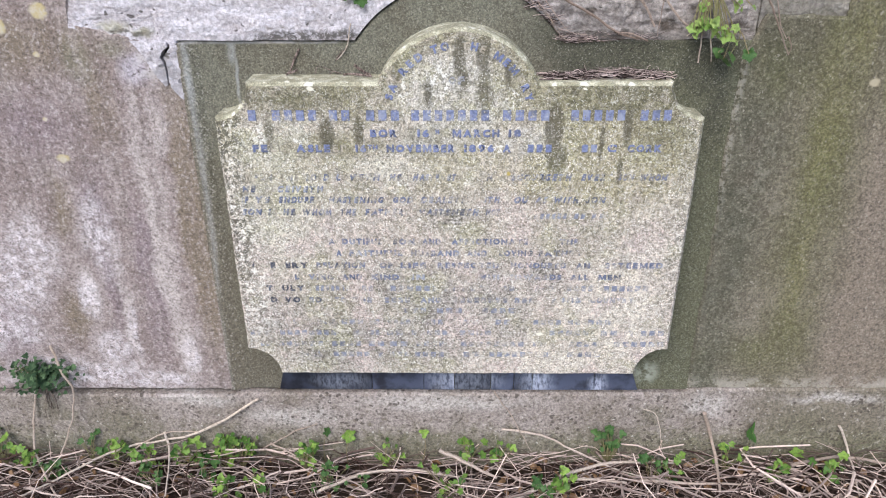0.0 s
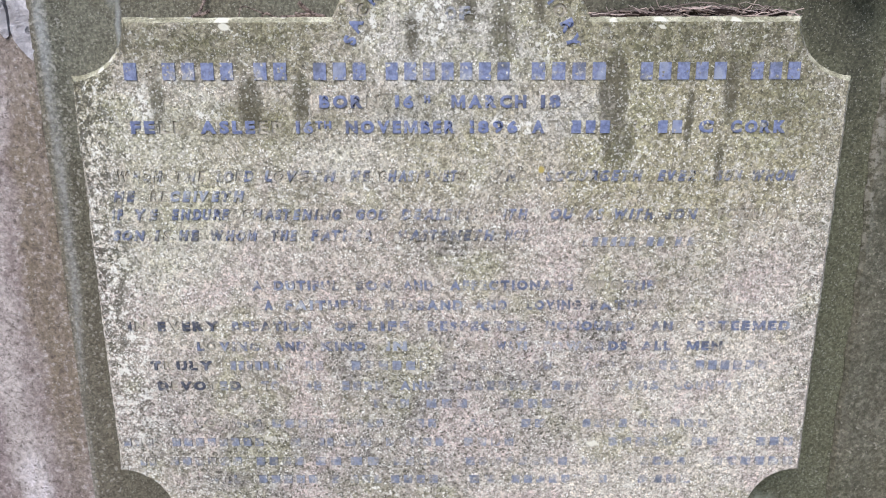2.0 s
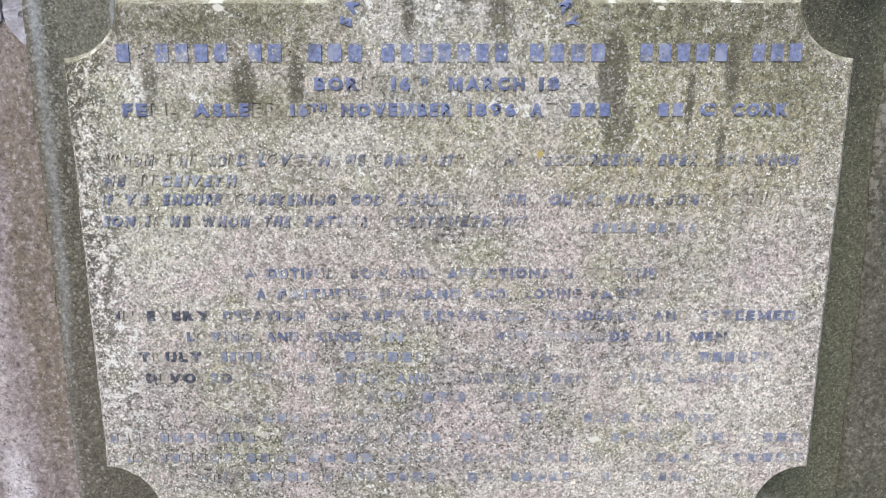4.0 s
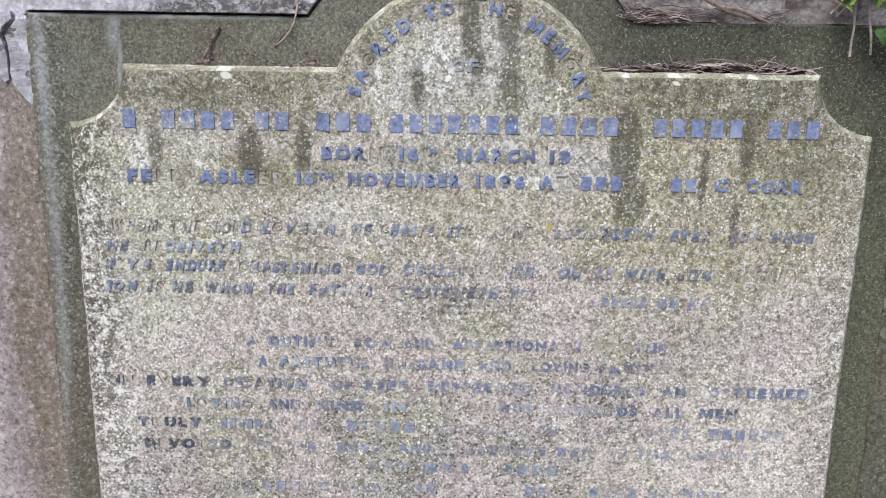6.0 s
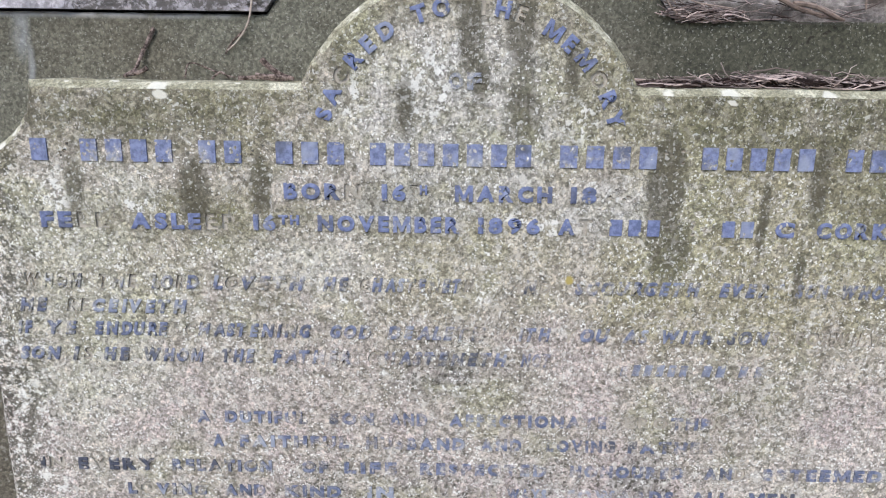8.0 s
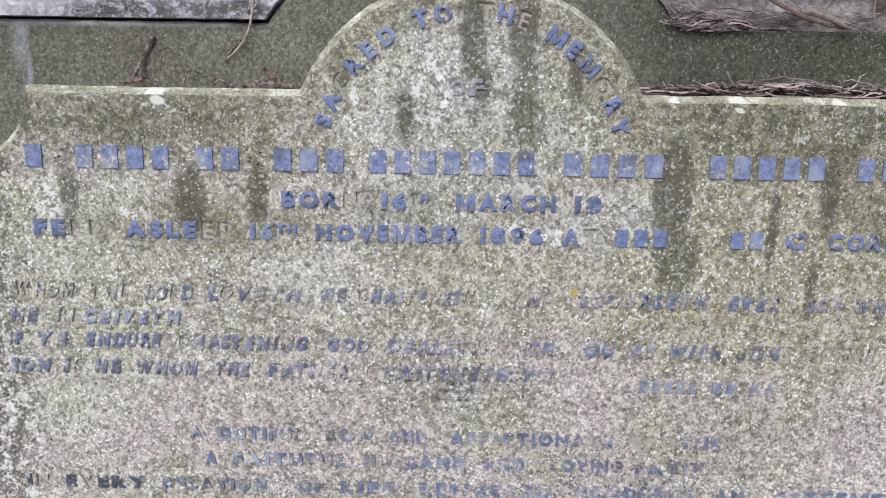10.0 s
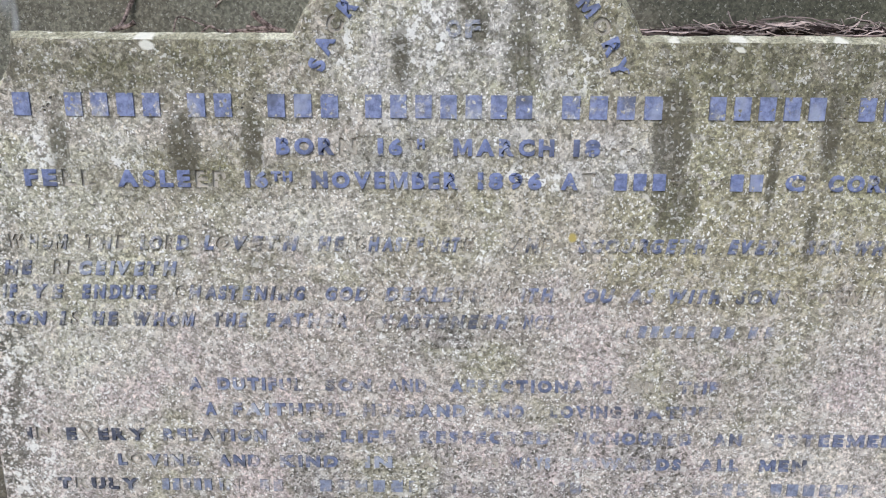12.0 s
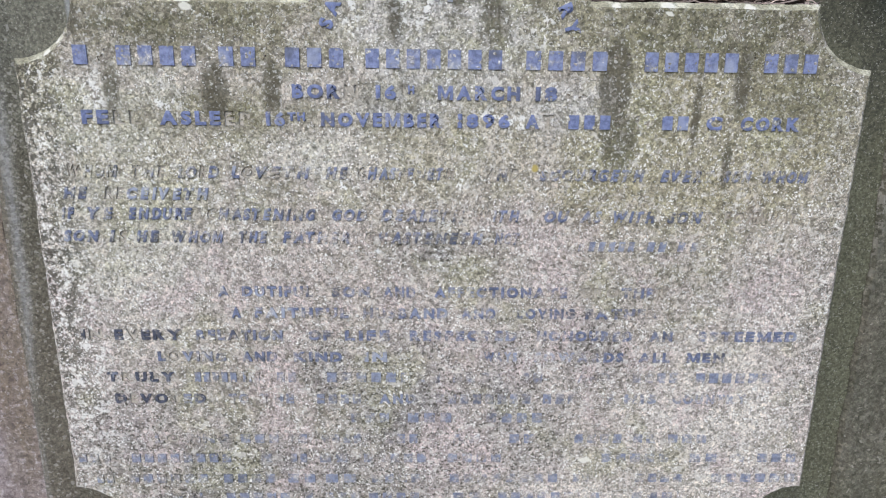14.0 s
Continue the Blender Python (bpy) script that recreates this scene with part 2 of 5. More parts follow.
def with_lead(cover, tone, light=1.7, old=0.6):
    """Blue-grey lead lettering, of which lichen and loss leave a share."""
    def build(t, pos):
        stone, height = plaque_colour(t, pos)
        patch = fbm(t, pos, 75.0, 5.0, 0.75)
        coarse = fbm(t, pos, 22.0, 2.0, 0.5)
        keep = ramp(t, math_(t, "ADD", times(t, patch, 0.6), times(t, coarse, 0.4)), cover - 0.09, cover + 0.07, 1.0, 0.0)
        fine = fbm(t, pos, 130.0, 4.0, 0.7)
        age = fbm(t, pos, 13.0, 3.0, 0.6)
        lead = mix(t, ramp(t, fine, 0.35, 0.65), tone, tuple(min(1, c * light + 0.02) for c in tone))
        lead = mix(t, ramp(t, age, 0.53, 0.62, 0.0, old), lead, (0.085, 0.088, 0.105))
        lead = mix(t, ramp(t, age, 0.46, 0.36, 0.0, old), lead, (0.36, 0.385, 0.46))
        white = spots(t, shifted(t, pos, 0.008, 200.0), 170.0, 0.26, 0.6)
        keep = times(t, keep, ramp(t, white, 0.0, 1.0, 1.0, 0.1))
        return mix(t, keep, stone, lead), height
    return build


def panel_colour(t, pos):
    fine = fbm(t, pos, 250.0, 5.0, 0.8)
    mid = fbm(t, pos, 30.0, 4.0, 0.6)
    big = fbm(t, pos, 4.0, 3.0, 0.5)
    wob = shifted(t, pos, 0.025, 14.0)
    base = mix(t, ramp(t, big, 0.38, 0.62), (0.122, 0.112, 0.086), (0.140, 0.136, 0.108))
    x = node(t, "SeparateXYZ", i_0=pos)
    right = ramp(t, math_(t, "ADD", x.outputs[0], times(t, mid, 0.2)), 0.30, 0.70)
    base = mix(t, times(t, right, 0.8), base, (0.098, 0.100, 0.064))
    low = ramp(t, x.outputs[2], 0.95, 0.35)
    base = mix(t, times(t, times(t, low, ramp(t, x.outputs[0], 0.1, -0.2)), 0.6), base, (0.118, 0.104, 0.082))
    base = mix(t, ramp(t, mid, 0.52, 0.70, 0.0, 0.4), base, (0.075, 0.070, 0.052))
    base = mix(t, times(t, stains(t, shifted(t, pos, 0.06, 14.0), [(0.40, 1.32, 0.26, 0.12, 0.4), (0.62, 1.25, 0.10, 0.12, 0.4), (0.32, 1.25, 0.08, 0.06, 0.3), (0.66, 1.15, 0.06, 0.16, 0.1)]), 0.85), base, (0.060, 0.059, 0.043))
    flake = node(t, "SeparateColor", i_0=node(t, "TexVoronoi", i_Vector=shifted(t, pos, 0.007, 240.0), i_Scale=300.0).outputs["Color"])
    base = mix(t, 1.0, base, ramp(t, flake.outputs[0], 0.0, 1.0, 0.76, 1.26), "MULTIPLY")
    base = grained(t, base, fine, 0.66, 1.34)
    base = mix(t, times(t, spots(t, shifted(t, pos, 0.008, 220.0), 470.0, 0.22, 0.75), 0.50), base, (0.38, 0.375, 0.33))
    dirt = times(t, stain(t, pos, 0.40, 1.292, 0.18, 0.035, 0.2), spots(t, shifted(t, pos, 0.02, 90.0), 120.0, 0.30, 0.6))
    base = mix(t, times(t, dirt, 0.85), base, (0.022, 0.018, 0.014))
    runs = stains(t, wob, [(-0.493, 1.28, 0.014, 0.040, 0.1), (-0.485, 1.20, 0.007, 0.13, 0.1), (-0.601, 1.22, 0.014, 0.16, 0.1)])
    base = mix(t, times(t, times(t, runs, ramp(t, mid, 0.35, 0.6, 0.4, 1.0)), 0.5), base, (0.40, 0.42, 0.44))
    # light caught by the top arris left of the arch, painted as a pale line
    lit_edge = times(t, ramp(t, x.outputs[2], 1.2945, 1.301), ramp(t, x.outputs[0], -0.22, -0.25))
    base = mix(t, times(t, lit_edge, ramp(t, mid, 0.36, 0.56, 0.2, 0.8)), base, (0.36, 0.35, 0.35))
    notch = stain(t, wob, 0.585, 0.37, 0.05, 0.06, 0.2)
    base = mix(t, times(t, notch, ramp(t, mid, 0.4, 0.6)), base, (0.30, 0.32, 0.27))
    return base, math_(t, "ADD", fine, times(t, mid, 0.5))


def fillet_colour(t, pos):
    base, height = panel_colour(t, pos)
    c = node(t, "SeparateXYZ", i_0=shifted(t, pos, 0.012, 9.0))
    brown = math_(t, "MAXIMUM", ramp(t, c.outputs[0], -0.600, -0.612), ramp(t, c.outputs[2], 1.0, 0.6, 0.0, 0.8))
    base = mix(t, times(t, brown, 0.65), base, grained(t, (0.150, 0.131, 0.104), fbm(t, pos, 220.0, 4.0, 0.8), 0.6, 1.4))
    mid = ramp(t, c.outputs[2], 0.40, 0.95, -0.619, -0.598)
    off = math_(t, "ABSOLUTE", math_(t, "SUBTRACT", c.outputs[0], mid), 0.0)
    run = fbm(t, shifted(t, stretch(t, pos, (60.0, 60.0, 2.2)), 1.1, 1.4), 1.0, 5.0, 0.65)
    base = mix(t, times(t, ramp(t, off, 0.014, 0.001), times(t, ramp(t, run, 0.35, 0.60, 0.10, 0.62), ramp(t, fbm(t, pos, 160.0, 4.0, 0.8), 0.40, 0.58, 0.45, 1.0))), base, (0.345, 0.345, 0.345))
    base = mix(t, ramp(t, run, 0.56, 0.70, 0.0, 0.35), base, (0.27, 0.268, 0.265))
    base = mix(t, ramp(t, run, 0.44, 0.30, 0.0, 0.40), base, (0.100, 0.090, 0.070))
    flake = node(t, "SeparateColor", i_0=node(t, "TexVoronoi", i_Vector=shifted(t, pos, 0.007, 240.0), i_Scale=260.0).outputs["Color"])
    base = mix(t, 1.0, base, ramp(t, flake.outputs[0], 0.0, 1.0, 0.78, 1.24), "MULTIPLY")
    return mix(t, times(t, ramp(t, flake.outputs[1], 0.90, 0.92), 0.5), base, (0.42, 0.40, 0.37)), height


def left_colour(t, pos):
    fine = fbm(t, pos, 170.0, 6.0, 0.8)
    mid = fbm(t, pos, 30.0, 5.0, 0.7)
    wob = shifted(t, pos, 0.045, 9.0)
    torn = shifted(t, shifted(t, pos, 0.06, 9.0), 0.03, 45.0)
    runs = fbm(t, stretch(t, wob, (22.0, 22.0, 1.3)), 1.0, 5.0, 0.65)
    blot = fbm(t, stretch(t, torn, (1.0, 1.0, 0.6)), 13.0, 5.0, 0.68)
    base = mix(t, ramp(t, blot, 0.40, 0.60), (0.238, 0.190, 0.184), (0.312, 0.262, 0.254))
    # brown, mauve and green-grey weathering
    brown = stains(t, torn, [(-0.640, 0.82, 0.055, 0.55, 0.5), (-0.986, 0.88, 0.05, 0.13, 0.2), (-0.817, 1.15, 0.05, 0.18, 0.1), (-1.02, 0.56, 0.06, 0.13, 0.1), (-0.95, 1.30, 0.25, 0.10, 0.2)])
    base = mix(t, times(t, brown, ramp(t, runs, 0.35, 0.58, 0.45, 0.85)), base, (0.190, 0.152, 0.108))
    mauve = stains(t, torn, [(-0.79, 0.66, 0.045, 0.36, 0.35), (-0.90, 0.66, 0.03, 0.25, 0.2), (-1.00, 1.10, 0.16, 0.12, 0.1), (-1.20, 0.50, 0.10, 0.20, 0.1), (-0.89, 0.90, 0.06, 0.16, 0.1)])
    base = mix(t, times(t, mauve, ramp(t, blot, 0.36, 0.58, 0.4, 0.85)), base, (0.212, 0.164, 0.182))
    green = stains(t, torn, [(-0.85, 1.27, 0.06, 0.09, 0.1), (-0.77, 1.29, 0.05, 0.04, 0.1), (-1.10, 1.24, 0.12, 0.10, 0.0)])
    base = mix(t, times(t, green, 0.6), base, (0.185, 0.180, 0.130))
    base = mix(t, ramp(t, runs, 0.46, 0.30, 0.0, 0.5), base, (0.150, 0.118, 0.112))
    base = mix(t, ramp(t, runs, 0.54, 0.70, 0.0, 0.4), base, (0.40, 0.345, 0.335))
    # limewash bands and crust
    band = stains(t, torn, [(-0.738, 0.82, 0.045, 0.50, 0.3), (-0.70, 1.10, 0.03, 0.14, 0.1), (-0.722, 0.47, 0.055, 0.16, 0.2), (-0.866, 0.58, 0.022, 0.24, 0.2), (-0.965, 0.64, 0.030, 0.10, 0.2), (-0.740, 1.15, 0.018, 0.10, 0.2)])
    base = mix(t, times(t, band, ramp(t, runs, 0.32, 0.58, 0.35, 0.9)), base, (0.46, 0.408, 0.400))
    crusted = stains(t, wob, [(-1.09, 0.77, 0.12, 0.15, 0.1), (-1.15, 0.68, 0.14, 0.16, 0.1), (-0.968, 0.62, 0.045, 0.10, 0.2), (-1.06, 0.36, 0.36, 0.09, 0.1), (-0.72, 0.43, 0.045, 0.10, 0.1), (-0.82, 0.34, 0.16, 0.05, 0.1), (-1.28, 0.55, 0.12, 0.2, 0.1), (-1.18, 0.52, 0.10, 0.10, 0.0), (-0.90, 0.80, 0.07, 0.22, 0.0), (-0.93, 0.45, 0.08, 0.09, 0.0), (-0.86, 0.50, 0.025, 0.12, 0.1), (-0.726, 1.245, 0.05, 0.05, 0.1)])
    lace = fbm(t, shifted(t, pos, 0.012, 70.0), 42.0, 6.0, 0.78)
    base = mix(t, times(t, ramp(t, crusted, 0.0, 0.9), ramp(t, lace, 0.42, 0.60, 0.18, 0.9)), base, (0.64, 0.595, 0.635))
    base = mix(t, times(t, stain(t, torn, -0.727, 1.245, 0.055, 0.055, 0.2), 0.55), base, (0.37, 0.345, 0.42))
    grit = fbm(t, pos, 95.0, 5.0, 0.80)
    base = mix(t, ramp(t, grit, 0.53, 0.62, 0.0, 0.55), base, (0.48, 0.43, 0.43))
    base = mix(t, ramp(t, grit, 0.47, 0.37, 0.0, 0.68), base, (0.105, 0.084, 0.076))
    flake = node(t, "SeparateColor", i_0=node(t, "TexVoronoi", i_Vector=shifted(t, pos, 0.008, 200.0), i_Scale=240.0).outputs["Color"])
    base = mix(t, 1.0, base, ramp(t, flake.outputs[0], 0.0, 1.0, 0.85, 1.17), "MULTIPLY")
    base = grained(t, base, fine, 0.74, 1.26)
    # torn pale edge at the broken corner
    rag = times(t, stain(t, wob, -0.665, 1.265, 0.075, 0.075, 0.3), ramp(t, lace, 0.46, 0.54))
    base = mix(t, times(t, rag, 0.8), base, (0.55, 0.52, 0.53))
    ragged = shifted(t, pos, 0.02, 60.0)
    base = mix(t, times(t, spots(t, ragged, 190.0, 0.20, 0.60), 0.65), base, (0.080, 0.068, 0.060))
    base = mix(t, times(t, spots(t, ragged, 260.0, 0.07, 0.6), 0.45), base, (0.60, 0.57, 0.55))
    lichen = stains(t, shifted(t, pos, 0.016, 60.0), [(-0.918, 1.372, 0.024, 0.022, 0.6), (-1.02, 1.34, 0.02, 0.025, 0.6), (-0.945, 1.275, 0.011, 0.009, 0.5), (-0.945, 1.02, 0.022, 0.012, 0.5), (-0.965, 1.12, 0.009, 0.007, 0.5)])
    base = mix(t, times(t, lichen, 0.85), base, mix(t, ramp(t, mid, 0.4, 0.6), (0.50, 0.41, 0.21), (0.55, 0.50, 0.40)))
    return base, math_(t, "ADD", fine, math_(t, "ADD", mid, times(t, lace, 0.6)))


def right_colour(t, pos):
    fine = fbm(t, pos, 170.0, 6.0, 0.8)
    mid = fbm(t, pos, 28.0, 5.0, 0.7)
    wob = shifted(t, pos, 0.05, 7.0)
    torn = shifted(t, shifted(t, pos, 0.06, 8.0), 0.03, 40.0)
    runs = fbm(t, stretch(t, wob, (14.0, 14.0, 0.9)), 1.0, 5.0, 0.6)
    blot = fbm(t, stretch(t, torn, (1.0, 1.0, 0.6)), 10.0, 5.0, 0.68)
    base = mix(t, ramp(t, blot, 0.38, 0.62), (0.142, 0.126, 0.088), (0.192, 0.166, 0.130))
    c = node(t, "SeparateXYZ", i_0=torn)
    # pinkish bare render beyond the algae
    base = mix(t, times(t, ramp(t, c.outputs[0], 1.00, 1.10), ramp(t, c.outputs[2], 1.25, 0.95, 0.2, 0.7)), base, (0.218, 0.176, 0.148))
    dark = stains(t, torn, [(0.80, 1.28, 0.14, 0.16, 0.3), (0.73, 1.15, 0.05, 0.16, 0.1), (0.92, 1.34, 0.10, 0.06, 0.2), (0.77, 0.85, 0.07, 0.30, 0.0)])
    base = mix(t, times(t, dark, ramp(t, blot, 0.35, 0.6, 0.75, 0.45)), base, (0.074, 0.072, 0.048))
    green = stains(t, torn, [(0.950, 0.98, 0.13, 0.60, 0.1), (0.975, 1.28, 0.17, 0.28, 0.2), (0.955, 0.56, 0.11, 0.32, 0.0), (1.06, 1.25, 0.16, 0.22, 0.0), (0.80, 1.22, 0.14, 0.16, 0.0), (0.87, 0.45, 0.14, 0.10, 0.1), (0.74, 0.42, 0.05, 0.12, 0.1)])
    base = mix(t, times(t, green, ramp(t, runs, 0.30, 0.62, 0.35, 0.85)), base, (0.116, 0.114, 0.054))
    base = mix(t, times(t, stains(t, torn, [(0.935, 1.05, 0.05, 0.28, 0.0), (0.95, 0.70, 0.035, 0.25, 0.0), (0.985, 1.32, 0.05, 0.12, 0.0)]), 0.55), base, (0.158, 0.150, 0.070))
    rust = stains(t, torn, [(0.765, 1.06, 0.035, 0.07, 0.1), (0.75, 0.97, 0.03, 0.06, 0.1)])
    base = mix(t, times(t, rust, 0.5), base, (0.175, 0.115, 0.092))
    base = mix(t, ramp(t, runs, 0.45, 0.30, 0.0, 0.45), base, (0.095, 0.084, 0.060))
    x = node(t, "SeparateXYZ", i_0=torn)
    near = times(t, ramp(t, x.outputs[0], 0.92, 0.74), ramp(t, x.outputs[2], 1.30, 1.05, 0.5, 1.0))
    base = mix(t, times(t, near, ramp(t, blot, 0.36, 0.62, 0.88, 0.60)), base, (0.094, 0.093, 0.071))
    grit = fbm(t, pos, 110.0, 5.0, 0.78)
    base = mix(t, ramp(t, grit, 0.53, 0.64, 0.0, 0.5), base, (0.270, 0.245, 0.200))
    base = mix(t, ramp(t, grit, 0.47, 0.36, 0.0, 0.6), base, (0.066, 0.060, 0.043))
    flake = node(t, "SeparateColor", i_0=node(t, "TexVoronoi", i_Vector=shifted(t, pos, 0.007, 240.0), i_Scale=260.0).outputs["Color"])
    base = mix(t, 1.0, base, ramp(t, flake.outputs[0], 0.0, 1.0, 0.78, 1.24), "MULTIPLY")
    base = grained(t, base, fine, 0.70, 1.30)
    ragged = shifted(t, pos, 0.02, 90.0)
    base = mix(t, times(t, spots(t, ragged, 120.0, 0.22, 0.55), 0.5), base, (0.060, 0.053, 0.040))
    base = mix(t, times(t, spots(t, ragged, 140.0, 0.14, 0.5), 0.5), base, (0.40, 0.37, 0.32))
    flakes = stains(t, wob, [(0.80, 0.93, 0.10, 0.34, 0.1), (0.79, 0.58, 0.12, 0.22, 0.0)])
    lace = fbm(t, shifted(t, pos, 0.012, 60.0), 48.0, 5.0, 0.75)
    base = mix(t, times(t, flakes, ramp(t, lace, 0.52, 0.64, 0.0, 0.42)), base, (0.30, 0.275, 0.235))
    base = mix(t, times(t, flakes, ramp(t, lace, 0.46, 0.34, 0.0, 0.5)), base, (0.075, 0.065, 0.052))
    c = node(t, "SeparateXYZ", i_0=shifted(t, pos, 0.02, 30.0))
    chips = times(t, times(t, ramp(t, c.outputs[0], 0.722, 0.704), ramp(t, c.outputs[2], 0.72, 0.95, 0.2, 1.0)), ramp(t, fbm(t, pos, 70.0, 3.0, 0.7), 0.46, 0.55))
    base = mix(t, times(t, chips, 0.50), base, (0.38, 0.36, 0.32))
    foot = times(t, ramp(t, c.outputs[2], 0.375, 0.335), ramp(t, mid, 0.42, 0.58))
    base = mix(t, times(t, foot, 0.5), base, (0.46, 0.43, 0.38))
    base = mix(t, times(t, stain(t, shifted(t, pos, 0.012, 60.0), 1.018, 1.207, 0.016, 0.014, 0.5), 0.8), base, (0.48, 0.42, 0.31))
    return base, math_(t, "ADD", fine, mid)


def plinth_colour(t, pos):
    fine = fbm(t, pos, 140.0, 6.0, 0.8)
    mid = fbm(t, pos, 38.0, 5.0, 0.7)
    big = fbm(t, pos, 5.0, 3.0, 0.55)
    wob = shifted(t, pos, 0.06, 12.0)
    base = mix(t, ramp(t, big, 0.38, 0.60), (0.230, 0.197, 0.176), (0.310, 0.268, 0.252))
    c = node(t, "SeparateXYZ", i_0=pos)
    base = mix(t, times(t, ramp(t, c.outputs[0], 0.78, 1.0), 0.7), base, (0.160, 0.142, 0.104))
    base = mix(t, ramp(t, mid, 0.50, 0.66, 0.0, 0.6), base, (0.135, 0.110, 0.086))
    pale = stains(t, wob, [(0.77, 0.27, 0.09, 0.06, 0.2), (0.0, 0.27, 0.40, 0.05, 0.1), (-0.72, 0.28, 0.16, 0.03, 0.2), (-0.45, 0.22, 0.2, 0.06, 0.1), (1.15, 0.29, 0.25, 0.025, 0.1)])
    base = mix(t, times(t, pale, ramp(t, mid, 0.32, 0.58, 0.1, 0.75)), base, (0.50, 0.465, 0.45))
    moss = ramp(t, math_(t, "SUBTRACT", c.outputs[2], times(t, mid, 0.18)), 0.12, 0.02, 0.0, 0.6)
    base = mix(t, moss, base, (0.125, 0.125, 0.070))
    damp = stains(t, wob, [(-0.95, 0.20, 0.16, 0.09, 0.1), (-1.17, 0.24, 0.09, 0.08, 0.2), (-1.12, 0.22, 0.05, 0.05, 0.3), (0.62, 0.23, 0.09, 0.07, 0.1), (1.05, 0.20, 0.14, 0.08, 0.1)])
    base = mix(t, times(t, damp, 0.6), base, (0.135, 0.125, 0.085))
    grit = fbm(t, pos, 60.0, 5.0, 0.75)
    base = mix(t, ramp(t, grit, 0.54, 0.68, 0.0, 0.45), base, (0.44, 0.395, 0.36))
    base = mix(t, ramp(t, grit, 0.46, 0.32, 0.0, 0.55), base, (0.105, 0.085, 0.068))
    base = grained(t, base, fine, 0.58, 1.40)
    ragged = shifted(t, pos, 0.02, 50.0)
    pits = times(t, spots(t, stretch(t, ragged, (1.0, 1.0, 1.3)), 62.0, 0.55, 0.55), ramp(t, fbm(t, pos, 9.0, 3.0, 0.6), 0.44, 0.58))
    base = mix(t, times(t, math_(t, "MAXIMUM", pits, spots(t, ragged, 75.0, 0.16, 0.5)), 0.8), base, (0.070, 0.058, 0.050))
    base = mix(t, times(t, spots(t, ragged, 120.0, 0.10, 0.5), 0.6), base, (0.62, 0.59, 0.55))
    return base, math_(t, "ADD", fine, mid)


def coping_colour(t, pos):
    fine = fbm(t, pos, 120.0, 5.0, 0.75)
    torn = shifted(t, pos, 0.03, 40.0)
    layer = fbm(t, stretch(t, torn, (1.0, 1.0, 4.5)), 11.0, 5.0, 0.65)
    mid = fbm(t, stretch(t, pos, (1.0, 1.0, 1.8)), 28.0, 5.0, 0.7)
    base = mix(t, ramp(t, layer, 0.38, 0.60), (0.45, 0.415, 0.44), (0.60, 0.57, 0.62))
    c = node(t, "SeparateXYZ", i_0=pos)
    brown = times(t, ramp(t, c.outputs[0], 0.1, 0.3), 0.80)
    base = mix(t, brown, base, mix(t, ramp(t, layer, 0.40, 0.60), (0.130, 0.108, 0.092), (0.34, 0.30, 0.27)))
    base = mix(t, times(t, ramp(t, c.outputs[0], 0.68, 0.75), 0.65), base, (0.19, 0.18, 0.145))
    damp = stains(t, torn, [(0.52, 1.335, 0.05, 0.025, 0.2), (0.60, 1.35, 0.05, 0.06, 0.2), (0.40, 1.318, 0.12, 0.012, 0.2), (0.68, 1.33, 0.05, 0.04, 0.1), (0.34, 1.36, 0.03, 0.02, 0.2), (0.47, 1.40, 0.05, 0.03, 0.1)])
    base = mix(t, times(t, damp, ramp(t, mid, 0.36, 0.56, 0.35, 0.85)), base, (0.085, 0.068, 0.056))
    base = mix(t, ramp(t, mid, 0.44, 0.32, 0.0, 0.55), base, (0.27, 0.235, 0.23))
    base = mix(t, times(t, ramp(t, mid, 0.56, 0.70, 0.0, 0.5), ramp(t, brown, 0.0, 0.8, 1.0, 0.5)), base, (0.67, 0.645, 0.67))
    base = grained(t, base, fine, 0.72, 1.25)
    seam = node(t, "TexVoronoi", feature="DISTANCE_TO_EDGE", i_Vector=stretch(t, shifted(t, pos, 0.07, 18.0), (5.0, 5.0, 15.0)), i_Scale=1.0)
    crack = times(t, ramp(t, seam.outputs["Distance"], 0.022, 0.004), ramp(t, fbm(t, pos, 14.0, 3.0, 0.6), 0.50, 0.58))
    base = mix(t, times(t, crack, 0.18), base, (0.16, 0.14, 0.135))
    pits = spots(t, stretch(t, torn, (1.0, 1.0, 1.6)), 55.0, 0.16, 0.5)
    base = mix(t, times(t, pits, 0.8), base, (0.075, 0.064, 0.056))
    rim = stains(t, torn, [(-0.31, 1.308, 0.20, 0.028, 0.5), (-0.22, 1.312, 0.05, 0.035, 0.4), (0.36, 1.312, 0.14, 0.018, 0.3), (0.48, 1.310, 0.10, 0.014, 0.3)])
    base = mix(t, times(t, rim, ramp(t, fbm(t, torn, 90.0, 4.0, 0.75), 0.58, 0.46, 0.30, 0.92)), base, (0.100, 0.091, 0.085))
    base = mix(t, times(t, stains(t, torn, [(-0.628, 1.21, 0.045, 0.075, 0.3), (-0.66, 1.235, 0.05, 0.05, 0.2)]), ramp(t, mid, 0.36, 0.60, 0.85, 0.35)), base, (0.33, 0.315, 0.335))
    yellow = stains(t, torn, [(-0.755, 1.335, 0.06, 0.02, 0.2), (-0.69, 1.325, 0.04, 0.012, 0.2)])
    base = mix(t, times(t, yellow, 0.6), base, (0.38, 0.36, 0.22))
